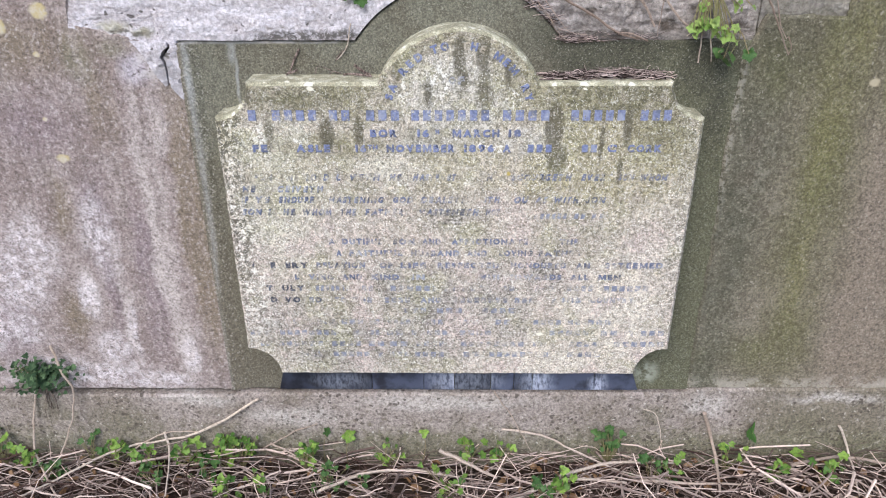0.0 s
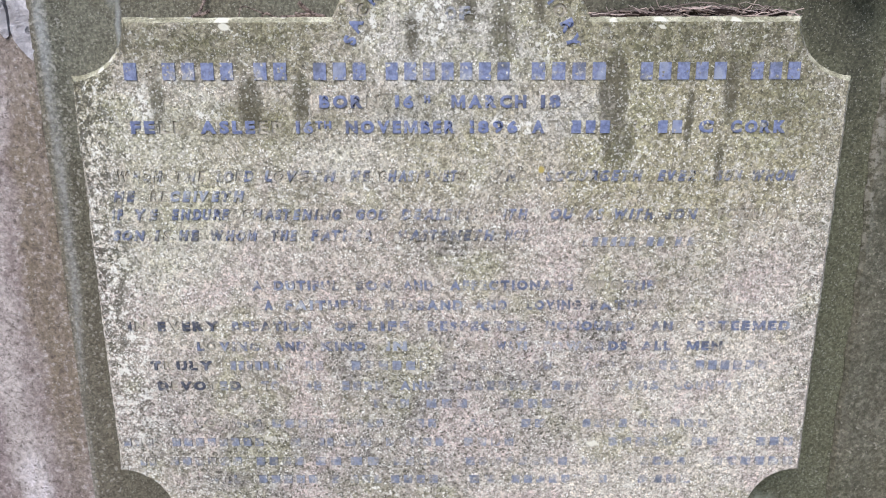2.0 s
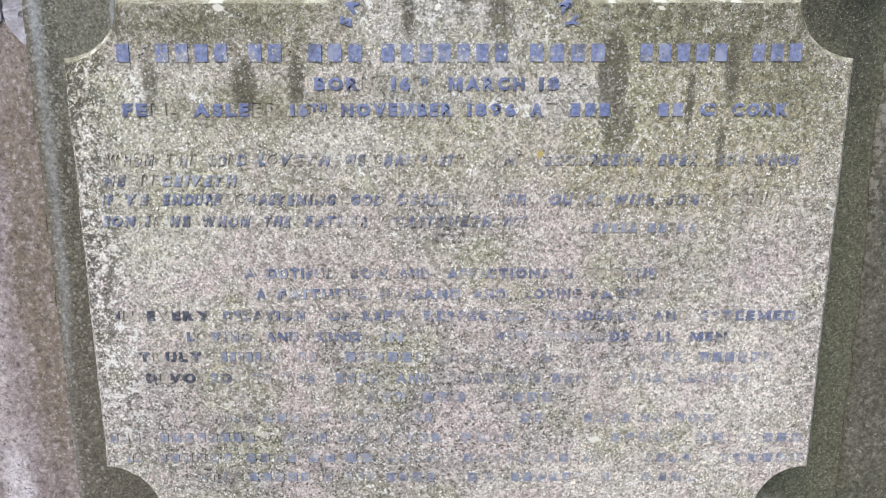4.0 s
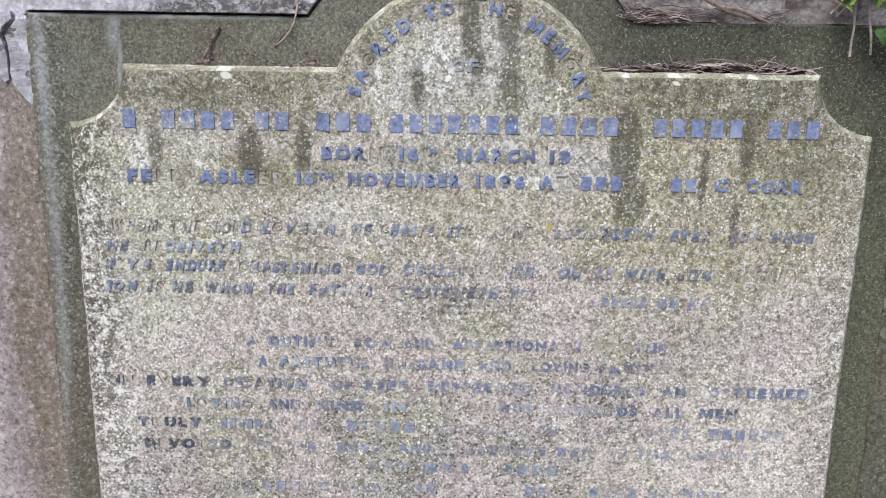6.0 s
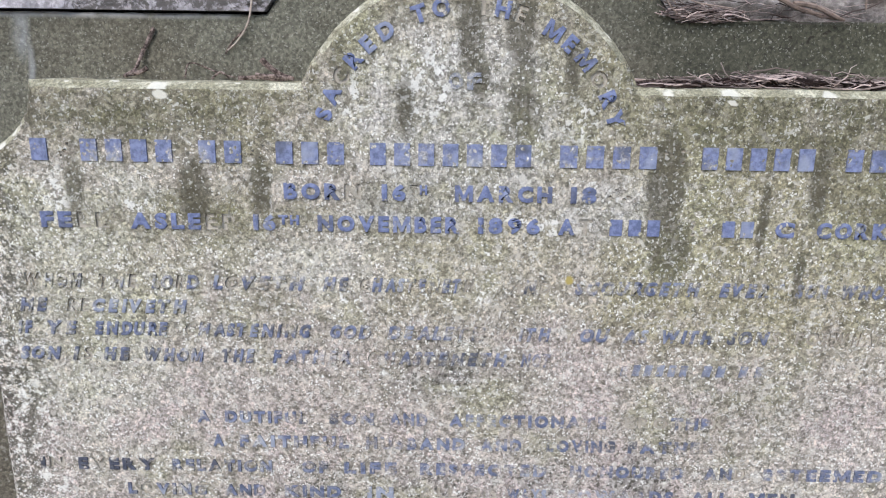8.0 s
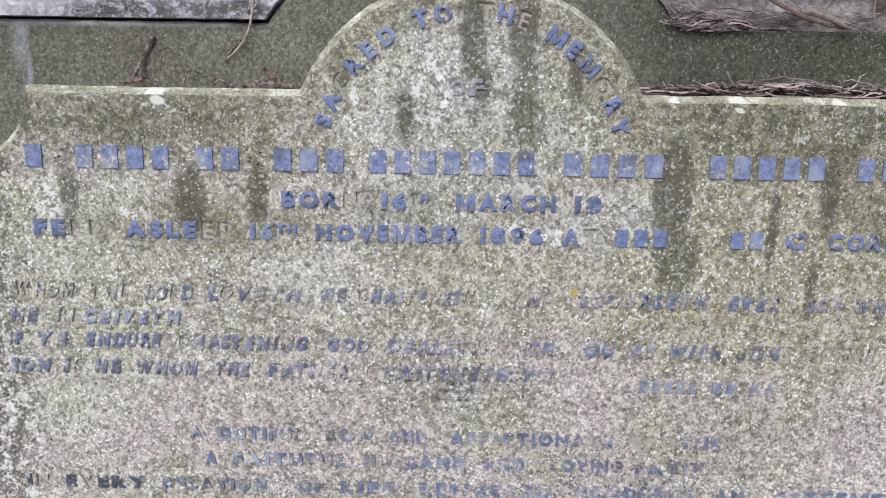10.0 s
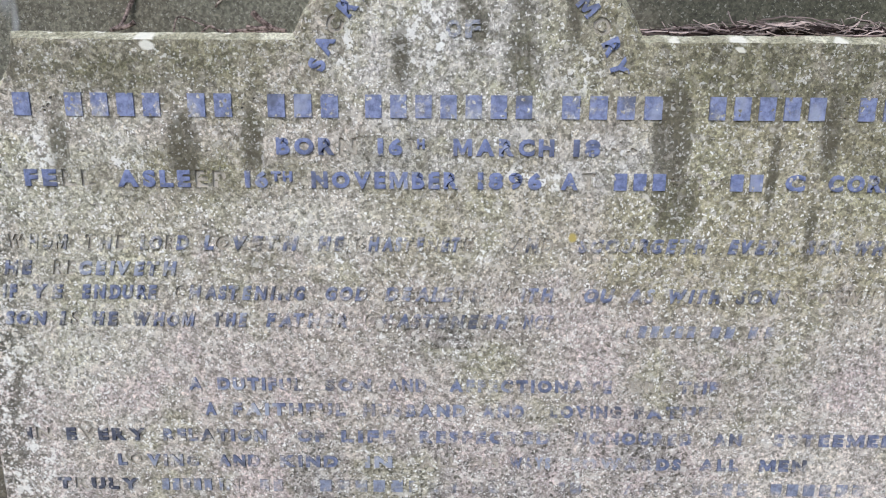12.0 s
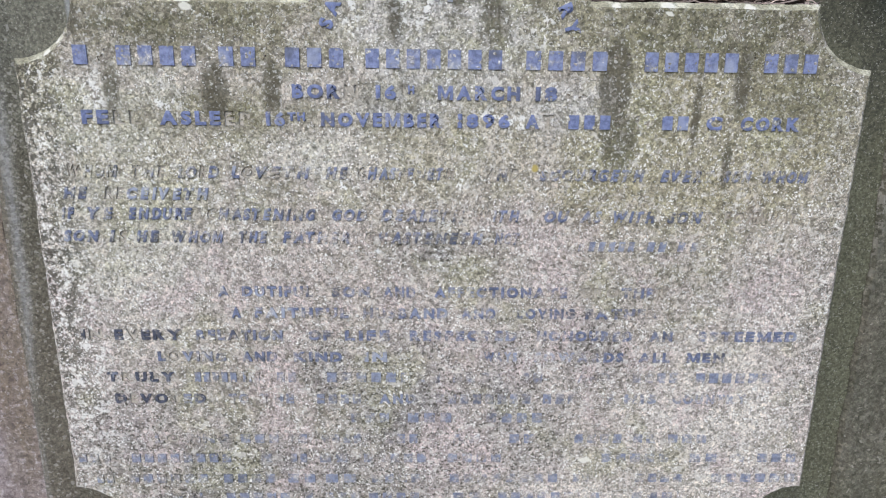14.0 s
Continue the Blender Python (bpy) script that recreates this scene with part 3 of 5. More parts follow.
    foot = times(t, stains(t, torn, [(-0.74, 1.322, 0.10, 0.012, 0.3), (-0.64, 1.262, 0.008, 0.03, 0.4)]), ramp(t, mid, 0.40, 0.52))
    base = mix(t, times(t, foot, 0.85), base, (0.10, 0.09, 0.075))
    height = math_(t, "SUBTRACT", math_(t, "ADD", fine, times(t, layer, 2.0)), math_(t, "ADD", times(t, crack, 0.3), pits))
    return base, height


def slate_colour(t, pos):
    cloud = fbm(t, pos, 16.0, 4.0, 0.6)
    fine = fbm(t, stretch(t, pos, (110.0, 110.0, 40.0)), 1.0, 4.0, 0.7)
    base = mix(t, ramp(t, cloud, 0.35, 0.6), (0.022, 0.024, 0.036), (0.060, 0.070, 0.110))
    pale = stains(t, shifted(t, pos, 0.05, 20.0), [(0.06, 0.345, 0.14, 0.07, 0.1), (0.27, 0.345, 0.07, 0.07, 0.1), (-0.30, 0.34, 0.12, 0.05, 0.1), (0.45, 0.33, 0.04, 0.05, 0.1)])
    base = mix(t, times(t, pale, ramp(t, fine, 0.35, 0.6, 0.1, 1.0)), base, (0.33, 0.36, 0.46))
    own_tone = t.nodes.new("ShaderNodeObjectInfo").outputs["Random"]
    return mix(t, 1.0, base, ramp(t, own_tone, 0.0, 1.0, 0.55, 1.5), "MULTIPLY"), fine


def soil_colour(t, pos):
    fine = fbm(t, pos, 90.0, 5.0, 0.75)
    return mix(t, ramp(t, fine, 0.35, 0.65), (0.014, 0.010, 0.007), (0.060, 0.038, 0.027)), fine


def islands(*tones):
    def build(t, pos):
        r = t.nodes.new("ShaderNodeNewGeometry").outputs["Random Per Island"]
        base = mix(t, math_(t, "POWER", r, 1.8), tones[0], tones[1])
        grain = fbm(t, pos, 120.0, 4.0, 0.7)
        return mix(t, ramp(t, grain, 0.42, 0.72, 0.0, 0.4), base, tones[2]), grain
    return build


def varied(*tones):
    def build(t, pos):
        r = t.nodes.new("ShaderNodeObjectInfo").outputs["Random"]
        base = mix(t, r, tones[0], tones[1])
        grain = fbm(t, pos, 140.0, 4.0, 0.7)
        return mix(t, ramp(t, grain, 0.4, 0.7, 0.0, 0.6), base, tones[2]), grain
    return build


M_PLAQUE = material("weathered_limestone", plaque_colour, 0.92, 0.6, 0.0025)
lead = material("lead_lettering", with_lead(0.635, (0.112, 0.134, 0.238), 1.7, 0.45), 0.6, 0.3, 0.001)
lead_name = material("name_lead_lettering", with_lead(0.585, (0.125, 0.146, 0.245), 1.8, 0.6), 0.65, 0.4, 0.0015)
lead_mid = material("worn_lead_lettering", with_lead(0.542, (0.092, 0.106, 0.165), 2.0, 0.8), 0.65, 0.4, 0.0015)
lead_faint = material("faint_lead_lettering", with_lead(0.505, (0.150, 0.166, 0.225), 1.7, 0.5), 0.75, 0.5, 0.002)
lead_dark = material("blackened_lead_lettering", with_lead(0.590, (0.040, 0.044, 0.062), 2.2, 0.5), 0.65, 0.4, 0.0015)
lost = material("bared_letter_groove", with_lead(0.60, (0.40, 0.365, 0.315), 1.3, 0.0), 0.9, 0.6, 0.0025)
M_ARRIS = material("lichened_arris", arris_colour, 0.92, 0.6, 0.002)
M_PANEL = material("grey_green_render", panel_colour, 0.9, 0.5, 0.0015)
M_FILLET = material("streaked_cement", fillet_colour, 0.9, 0.4, 0.0015)
M_LEFT = material("pink_brown_render", left_colour, 0.93, 0.6, 0.003)
M_RIGHT = material("algae_stained_render", right_colour, 0.93, 0.6, 0.003)
M_PLINTH = material("pitted_plinth_stone", plinth_colour, 0.93, 0.7, 0.003)
M_COPING = material("pale_mortar_stone", coping_colour, 0.95, 0.7, 0.006)
M_SLATE = material("dark_slate", slate_colour, 0.5, 0.3, 0.001)
M_SOIL = material("dark_soil", soil_colour, 0.95, 0.8, 0.01)
M_STRAW = material("dry_stems", islands((0.034, 0.018, 0.015), (0.84, 0.68, 0.61), (0.19, 0.11, 0.09)), 0.85, 0.3, 0.001)
M_STICK = material("bleached_stick", varied((0.36, 0.285, 0.24), (0.64, 0.545, 0.475), (0.17, 0.125, 0.10)), 0.9, 0.8, 0.002)
M_TWIG = material("brown_twig", varied((0.050, 0.035, 0.030), (0.11, 0.078, 0.066), (0.34, 0.28, 0.25)), 0.85, 0.5, 0.001)
# dark twig bark, its highlights painted in as pale grain
def bark_colour(t, pos):
    grain = fbm(t, pos, 170.0, 4.0, 0.75)
    return mix(t, ramp(t, grain, 0.38, 0.66), (0.040, 0.027, 0.023), (0.32, 0.245, 0.22)), grain


M_STEM = material("brown_dead_stem", varied((0.21, 0.155, 0.13), (0.42, 0.335, 0.285), (0.085, 0.058, 0.048)), 0.9, 0.8, 0.002)
M_BARK = material("highlit_twig_bark", bark_colour, 0.85, 0.6, 0.001)
M_ROOT = material("pinkish_dead_stems", islands((0.022, 0.013, 0.012), (0.80, 0.64, 0.60), (0.06, 0.036, 0.032)), 0.85, 0.3, 0.001)
M_DEBRIS = material("shade_dark_rotted_bark", islands((0.012, 0.008, 0.007), (0.060, 0.038, 0.033), (0.025, 0.016, 0.014)), 0.95, 0.5, 0.001)
M_LEAF = material("fresh_green_leaf", varied((0.035, 0.100, 0.018), (0.220, 0.340, 0.066), (0.035, 0.085, 0.018)), 0.55, 0.3, 0.0006)
M_NEWLEAF = material("yellow_green_leaf", varied((0.13, 0.235, 0.050), (0.33, 0.42, 0.135), (0.09, 0.17, 0.035)), 0.5, 0.3, 0.0006)
M_DARKLEAF = material("dark_green_leaf", varied((0.028, 0.075, 0.020), (0.055, 0.120, 0.032), (0.09, 0.16, 0.05)), 0.5, 0.3, 0.0006)
M_STALK = material("green_stalk", varied((0.13, 0.14, 0.06), (0.20, 0.15, 0.09), (0.26, 0.24, 0.12)), 0.7, 0.2, 0.0005)
M_MOSS = material("fern_tuft_green", islands((0.030, 0.065, 0.030), (0.075, 0.130, 0.060), (0.13, 0.18, 0.10)), 0.8, 0.3, 0.001)
M_DEADLEAF = material("dead_leaves", islands((0.16, 0.085, 0.04), (0.30, 0.19, 0.11), (0.08, 0.05, 0.03)), 0.85, 0.3, 0.001)


# ---- building helpers ----
def part(name, bm, mat, parent=None, label=""):
    me = bpy.data.meshes.new(name)
    bm.to_mesh(me)
    bm.free()
    return link(name, me, mat, parent, label)


def link(name, me, mat, parent=None, label=""):
    if mat and not me.materials:
        me.materials.append(mat)
    ob = new(name, me)
    ob.parent = parent
    if label:
        ob["label"] = label
    return ob


def empty(name, at):
    ob = new(name)
    ob.location = at
    ob.empty_display_size = 0.05
    bpy.context.view_layer.update()
    return ob


def own(ob, parent):
    """Puts a part built in world metres under its thing."""
    ob.parent = parent
    ob.matrix_parent_inverse = Matrix.Translation(parent.location).inverted()
    return ob


def dense(points, step):
    out = []
    for (x0, z0), (x1, z1) in zip(points, points[1:] + points[:1]):
        n = max(1, round(math.hypot(x1 - x0, z1 - z0) / step))
        if math.hypot(x1 - x0, z1 - z0) < 1e-4:
            continue
        out += [(x0 + (x1 - x0) * k / n, z0 + (z1 - z0) * k / n) for k in range(n)]
    return out


def arc(cx, cz, r, a0, a1, n):
    return [(cx + r * math.cos(radians(a0 + (a1 - a0) * k / n)), cz + r * math.sin(radians(a0 + (a1 - a0) * k / n))) for k in range(n + 1)]


def inset(points, d):
    """The outline (anticlockwise) moved inwards by d."""
    out, n = [], len(points)
    for k in range(n):
        a, b, c = Vector(points[k - 1]), Vector(points[k]), Vector(points[(k + 1) % n])
        u, v = (b - a).normalized(), (c - b).normalized()
        m = Vector((-(u.y + v.y), u.x + v.x))
        m = m.normalized() if m.length > 1e-6 else Vector((-u.y, u.x))
        cos = max(0.55, m.dot(Vector((-u.y, u.x))))
        out.append(tuple(b + m * (d / cos)))
    return out


def inside(p, loops):
    """Whether p lies within the closed loops, counted even and odd."""
    odd = False
    for loop in loops:
        for (x0, z0), (x1, z1) in zip(loop, loop[1:] + loop[:1]):
            if (z0 > p[1]) != (z1 > p[1]) and p[0] < x0 + (p[1] - z0) * (x1 - x0) / (z1 - z0):
                odd = not odd
    return odd


def slab(points, front, back, edge=0.0, depth=0.0, rough=0.0, seed=0.0, cuts=(), sink=0.003):
    """A slab with that outline in x and z (anticlockwise from the front), its front face at y = front, with a worn chamfer. cuts: letters, each a list of loops, sunk into the front."""
    if rough:
        points = [(x + rough * (noise.noise((x * 23 + seed, z * 23, 1.7)) + 0.6 * noise.noise((x * 110, z * 110 + seed, 3.3))), z + rough * (0.7 * noise.noise((x * 23, z * 23 + seed, 7.1)) + 0.6 * noise.noise((x * 110 + seed, z * 110, 9.4)))) for x, z in points]
    rings = [(inset(points, edge), front), (points, front + depth), (points, back)] if edge else [(points, front), (points, back)]
    bm = bmesh.new()
    rows = [[bm.verts.new((x, y, z)) for x, z in ring] for ring, y in rings]
    n = len(points)
    boxes = [(min(x for l in c for x, _ in l), max(x for l in c for x, _ in l), min(z for l in c for _, z in l), max(z for l in c for _, z in l)) for c in cuts]
    for face, (row, ring) in enumerate(((rows[0], rings[0][0]), (rows[-1], rings[-1][0]))):
        flat = [Vector(p) for p in ring]
        edges = [(k, (k + 1) % n) for k in range(n)]
        if face == 0:
            for loop in (l for c in cuts for l in c):
                edges += [(len(flat) + k, len(flat) + (k + 1) % len(loop)) for k in range(len(loop))]
                flat += [Vector(p) for p in loop]
        found, _, faces, origin, _, _ = geometry.delaunay_2d_cdt(flat, edges, [], 1, 1e-7)
        at = [row[o[0]] if o and o[0] < n else bm.verts.new((p.x, row[0].co.y, p.y)) for p, o in zip(found, origin)]
        low, sides = {}, collections.defaultdict(list)
        for f in faces:
            tri = [at[k] for k in f]
            if len(set(tri)) < 3:
                continue
            c = sum((found[k] for k in f), Vector((0, 0))) / 3
            sunk = face == 0 and any(b[0] < c.x < b[1] and b[2] < c.y < b[3] and inside(c, cut) for b, cut in zip(boxes, cuts))
            if sunk:
                for k in f:
                    if k not in low:
                        low[k] = bm.verts.new((found[k].x, front + sink, found[k].y))
                bm.faces.new([low[k] for k in f]).material_index = 2
            else:
                bm.faces.new(tri)
            for a, b in ((f[0], f[1]), (f[1], f[2]), (f[2], f[0])):
                sides[min(a, b), max(a, b)].append(sunk)
        for (a, b), sunk in sides.items():
            if len(sunk) == 2 and sunk[0] != sunk[1]:
                bm.faces.new((at[a], at[b], low[b], low[a])).material_index = 2
    for a, b in zip(rows, rows[1:]):
        for k in range(n):
            bm.faces.new((a[k], b[k], b[(k + 1) % n], a[(k + 1) % n]))
    bmesh.ops.recalc_face_normals(bm, faces=bm.faces)
    return bm


def rough_face(points, front, back, cell, bulge, seed, slope=0.0):
    """A rough stone with that outline: its front is a lumpy net."""
    from_x, to_x = min(p[0] for p in points), max(p[0] for p in points)
    from_z, to_z = min(p[1] for p in points), max(p[1] for p in points)
    bm = slab(points, front, back)
    for axis, lo, hi in ((0, from_x, to_x), (2, from_z, to_z)):
        k = lo + cell
        while k < hi:
            co, no = [0, 0, 0], [0, 0, 0]
            co[axis], no[axis] = k, 1
            bmesh.ops.bisect_plane(bm, geom=bm.verts[:] + bm.edges[:] + bm.faces[:], plane_co=co, plane_no=no)
            k += cell
    for v in bm.verts:
        if v.co.y < (front + back) / 2:
            q = Vector((v.co.x, seed, v.co.z))
            v.co.y += bulge * (noise.noise(q * 14) + 0.6 * noise.noise(q * 40) + 0.35 * noise.noise(q * 95)) + slope * (v.co.z - from_z)
    bmesh.ops.triangulate(bm, faces=bm.faces)
    bmesh.ops.recalc_face_normals(bm, faces=bm.faces)
    return bm


def tube(bm, points, r0, r1, sides=6, wander=0.0, seed=0):
    """A tapering stem along points, smoothed, with knots and slight bends."""
    pts = [Vector(p) for p in points]
    path = []
    for k in range(len(pts) - 1):
        a, b, c, d = pts[max(k - 1, 0)], pts[k], pts[k + 1], pts[min(k + 2, len(pts) - 1)]
        for s in range(5):
            u = s / 5
            path.append(0.5 * (2 * b + (c - a) * u + (2 * a - 5 * b + 4 * c - d) * u * u + (3 * b - a - 3 * c + d) * u ** 3))
    path.append(pts[-1])
    if wander:
        path = [p + wander * Vector((noise.noise(p * 35 + Vector((seed, 0, 0))), noise.noise(p * 35 + Vector((0, seed, 0))), noise.noise(p * 35 + Vector((0, 0, seed))))) for p in path]
    rings = []
    for k, p in enumerate(path):
        way = (path[min(k + 1, len(path) - 1)] - path[max(k - 1, 0)]).normalized()
        side = way.cross(Vector((0.3, 0.9, 0.31))).normalized()
        up = side.cross(way)
        r = (r0 + (r1 - r0) * k / (len(path) - 1)) * (1 + 0.22 * noise.noise(p * 90 + Vector((seed, 3, 1))))
        rings.append([bm.verts.new(p + r * (math.cos(a) * side + math.sin(a) * up)) for a in (2 * math.pi * j / sides for j in range(sides))])
    for a, b in zip(rings, rings[1:]):
        for j in range(sides):
            bm.faces.new((a[j], a[(j + 1) % sides], b[(j + 1) % sides], b[j]))
    bm.faces.new(rings[0][::-1])
    bm.faces.new(rings[-1])
    return bm


# ---- the large structure ----
CX = 0.040


def wall(name, bm, mat, label):
    return tagged(part(name, bm, mat), label, "wall", kind="structure")


left_edge = [(-3.2, 0.309), (-0.612, 0.309), (-0.612, 1.176), (-0.627, 1.190), (-0.646, 1.205), (-0.656, 1.222), (-0.658, 1.238), (-0.664, 1.256), (-0.670, 1.268), (-0.674, 1.286), (-0.684, 1.296), (-0.700, 1.312), (-0.763, 1.325), (-0.810, 1.336), (-0.850, 1.341), (-0.846, 1.420), (-0.838, 1.62), (-3.2, 1.62)]
wall("wall_west", slab(dense(left_edge, 0.012), 1.697, 2.05, 0.004, 0.005, 0.006, 3.0), M_LEFT, "pink-brown rendered wall with white streaks and yellow lichen")
right_edge = [(0.708, 0.316), (3.2, 0.316), (3.2, 1.62), (0.930, 1.62), (0.922, 1.358), (0.742, 1.360), (0.716, 1.300), (0.702, 1.255), (0.700, 1.190), (0.698, 1.000), (0.706, 0.800)]
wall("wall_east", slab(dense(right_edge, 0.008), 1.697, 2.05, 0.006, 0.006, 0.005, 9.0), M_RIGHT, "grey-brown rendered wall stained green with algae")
plinth_edge = [(-3.2, -0.15), (3.2, -0.15), (3.2, 0.324), (0.72, 0.322), (0.700, 0.305), (-0.612, 0.300), (-0.626, 0.294), (-3.2, 0.292)]
tagged(part("plinth", slab(dense(plinth_edge, 0.014), 1.688, 2.05, 0.006, 0.006, 0.004, 5.0), M_PLINTH), "pitted pinkish-grey stone plinth under the memorial", "plinth", kind="structure")
tagged(part("wall_core", slab([(-3.2, 0.25), (3.2, 0.25), (3.2, 1.60), (-3.2, 1.60)], 1.80, 2.04), M_COPING), "rubble core of the wall behind the render", "wall", kind="structure")

PANEL_R = 0.288
foot = math.degrees(math.asin((1.303 - 1.141) / PANEL_R))
panel_edge = [(-0.612, 0.307), (0.722, 0.307), (0.722, 1.303)] + arc(CX, 1.141, PANEL_R, foot, 180 - foot, 60) + [(-0.612, 1.303)]
panel = part("surround_panel", slab(dense(panel_edge, 0.012), 1.705, 1.86, 0.003, 0.003, 0.0015, 2.0), M_PANEL)
tagged(panel, "grey-green rendered panel with an arched head behind the plaque", "stone panel")
bm = bmesh.new()
rows = []
for k in range(60):
    z = 0.309 + k / 59 * 0.992
    w = 0.006 * noise.noise((0, 3, z * 9))
    rows.append([bm.verts.new(c) for c in ((-0.616, 1.6952, z), (-0.606 + w * 0.4, 1.6945, z), (-0.590 + w, 1.6985, z), (-0.570 + w, 1.7048, z), (-0.572 + w, 1.7100, z), (-0.616, 1.7100, z))])
for a, b in zip(rows, rows[1:]):
    for j in range(6):
        bm.faces.new((a[j], a[(j + 1) % 6], b[(j + 1) % 6], b[j]))
bm.faces.new(rows[0])
bm.faces.new(rows[-1])
bmesh.ops.recalc_face_normals(bm, faces=bm.faces)
tagged(part("cement_fillet", bm, M_FILLET), "streaked grey cement fillet between render and panel", "cement fillet", kind="structure")

# pale rough course over the panel, broken by its arched head
head_l = arc(CX, 1.141, PANEL_R + 0.003, 180 - foot - 0.3, 118, 14)
coping_l = [(-0.857, 1.335), (-0.812, 1.329), (-0.765, 1.318), (-0.745, 1.313), (-0.705, 1.303), (-0.650, 1.304), (-0.630, 1.296), (-0.612, 1.306)] + head_l + [(head_l[-1][0], 1.62), (-0.850, 1.62)]
tagged(part("coping_stone", rough_face(dense(coping_l, 0.02), 1.699, 1.86, 0.014, 0.006, 11.0), M_COPING), "pale lilac-white rough mortared stone course", "coping stone")
head_r = arc(CX, 1.141, PANEL_R + 0.003, 60, foot + 0.6, 14)
coping_r = head_r + [(0.40, 1.3045), (0.50, 1.302), (0.60, 1.3055), (0.722, 1.303), (0.724, 1.362), (0.722, 1.62), (head_r[0][0], 1.62)]
tagged(part("coping_stone", rough_face(dense(coping_r, 0.02), 1.714, 1.86, 0.014, 0.010, 23.0), M_COPING), "brownish rough stone course littered with dead stems", "coping stone")
coping_e = [(0.726, 1.330), (0.960, 1.330), (0.960, 1.62), (0.726, 1.62)]
tagged(part("coping_stone", rough_face(dense(coping_e, 0.02), 1.710, 1.86, 0.014, 0.006, 31.0), M_COPING), "grey rough stone set over the stained render", "coping stone")
coping_m = [(head_l[-1][0] + 0.004, 1.405), (head_r[0][0] - 0.004, 1.405), (head_r[0][0] - 0.004, 1.62), (head_l[-1][0] + 0.004, 1.62)]
tagged(part("coping_stone", rough_face(dense(coping_m, 0.02), 1.722, 1.86, 0.02, 0.006, 41.0), M_COPING), "pale rough stone course behind the arched head", "coping stone")
patch_e = [(-0.629, 1.303), (-0.630, 1.290), (-0.641, 1.278), (-0.648, 1.268), (-0.645, 1.257), (-0.6435, 1.242), (-0.6447, 1.212), (-0.641, 1.198), (-0.634, 1.186), (-0.624, 1.174), (-0.617, 1.168), (-0.613, 1.176), (-0.613, 1.215), (-0.613, 1.262), (-0.613, 1.303)]
patch_w = [(-0.722, 1.306), (-0.708, 1.290), (-0.696, 1.272), (-0.684, 1.246), (-0.672, 1.225), (-0.654, 1.200), (-0.6485, 1.204), (-0.6477, 1.212), (-0.6485, 1.242), (-0.651, 1.256), (-0.657, 1.267), (-0.650, 1.281), (-0.636, 1.292), (-0.636, 1.303)]
for k, patch in enumerate((patch_e, patch_w)):
    tagged(part("mortar_patch", rough_face(dense(patch, 0.006), 1.6930, 1.72, 0.005, 0.0050, 51.0), M_COPING), ("white mortar patch between the crack and the panel", "pale mortar patch on the wall side of the crack")[k], "mortar", kind="structure")

# ground to the horizon, rising a little in litter at the wall
bm = bmesh.new()
xs = [-400, -60, -12, -5] + [-3 + 0.075 * k for k in range(81)] + [5, 12, 60, 400]
ys = [-400, -60, -12, -4, -2, -1] + [-0.5 + 0.06 * k for k in range(39)] + [4, 12, 60, 400]
net = []
for y in ys:
    net.append([bm.verts.new((x, y, 0.035 + (0.02 * noise.noise((x * 5, y * 5, 0)) + 0.012 * noise.noise((x * 17, y * 17, 4)) if abs(x) < 5 and -2 < y < 3 else 0.0))) for x in xs])
for a, b in zip(net, net[1:]):
    for k in range(len(xs) - 1):
        bm.faces.new((a[k], a[k + 1], b[k + 1], b[k]))
tagged(part("ground", bm, M_SOIL), "dark soil ground strewn with dry stems", "ground", kind="structure")

# ---- the plaque ----
plaque = empty("memorial_plaque", (CX, 1.66, 0.42))
tagged(plaque, "lichen-covered limestone memorial plaque with blue-grey lead lettering", "memorial plaque")
L, R, B, T = -0.527, 0.608, 0.421, 1.227
N = 0.082
rise = math.degrees(math.asin((T - 1.143) / 0.203))
plaque_edge = (arc(R, B, N, 180, 90, 12) + arc(R, T, N, 270, 180, 12) + arc(CX, 1.143, 0.203, rise, 180 - rise, 40) + arc(L, T, N, 360, 270, 12) + arc(L, B, N, 90, 0, 12))
strip = empty("slate_strip", (CX, 1.704, 0.309))
tagged(strip, "strip of dark blue slates sheltered below the plaque", "slate strip")
CUTS = [-0.478, -0.205, -0.055, 0.034, 0.140, 0.206, 0.260, 0.438, 0.568]
for k, (x0, x1) in enumerate(zip(CUTS, CUTS[1:])):
    x0, x1 = x0 + 0.0008, x1 - 0.0008
    shape = [(x0, 0.309), (x1, 0.309), (x1, 0.436), (x0, 0.436)]
    if k == 0:
        shape = [(x0, 0.309), (x1, 0.309), (x1, 0.436), (-0.442, 0.436), (-0.455, 0.398)]
    elif k == len(CUTS) - 2:
        shape = [(x0, 0.309), (x1, 0.309), (0.536, 0.398), (0.523, 0.436), (x0, 0.436)]
    own(part("slate", slab(dense(shape, 0.02), 1.699 + 0.0008 * noise.noise((k * 7.7, 0, 0)), 1.7045, 0.001, 0.001, 0.001, 6.0 + k), M_SLATE), strip)

# ---- lettering ----
GLYPHS = {}


def rims(bm):
    """The closed loops round a flat mesh."""
    follow = collections.defaultdict(list)
    for e in bm.edges:
        if e.is_boundary:
            a, b = e.verts
            follow[a].append(b)
            follow[b].append(a)
    out, done = [], set()
    for start in follow:
        if start in done:
            continue
        loop, last, here = [], None, start
        while here not in done:
            done.add(here)
            loop.append(here.co.copy())
            last, here = here, next((v for v in follow[here] if v is not last and v not in done), start)
        out.append(loop)
    return out


GROOVES = []
pit_rng = random.Random(19)


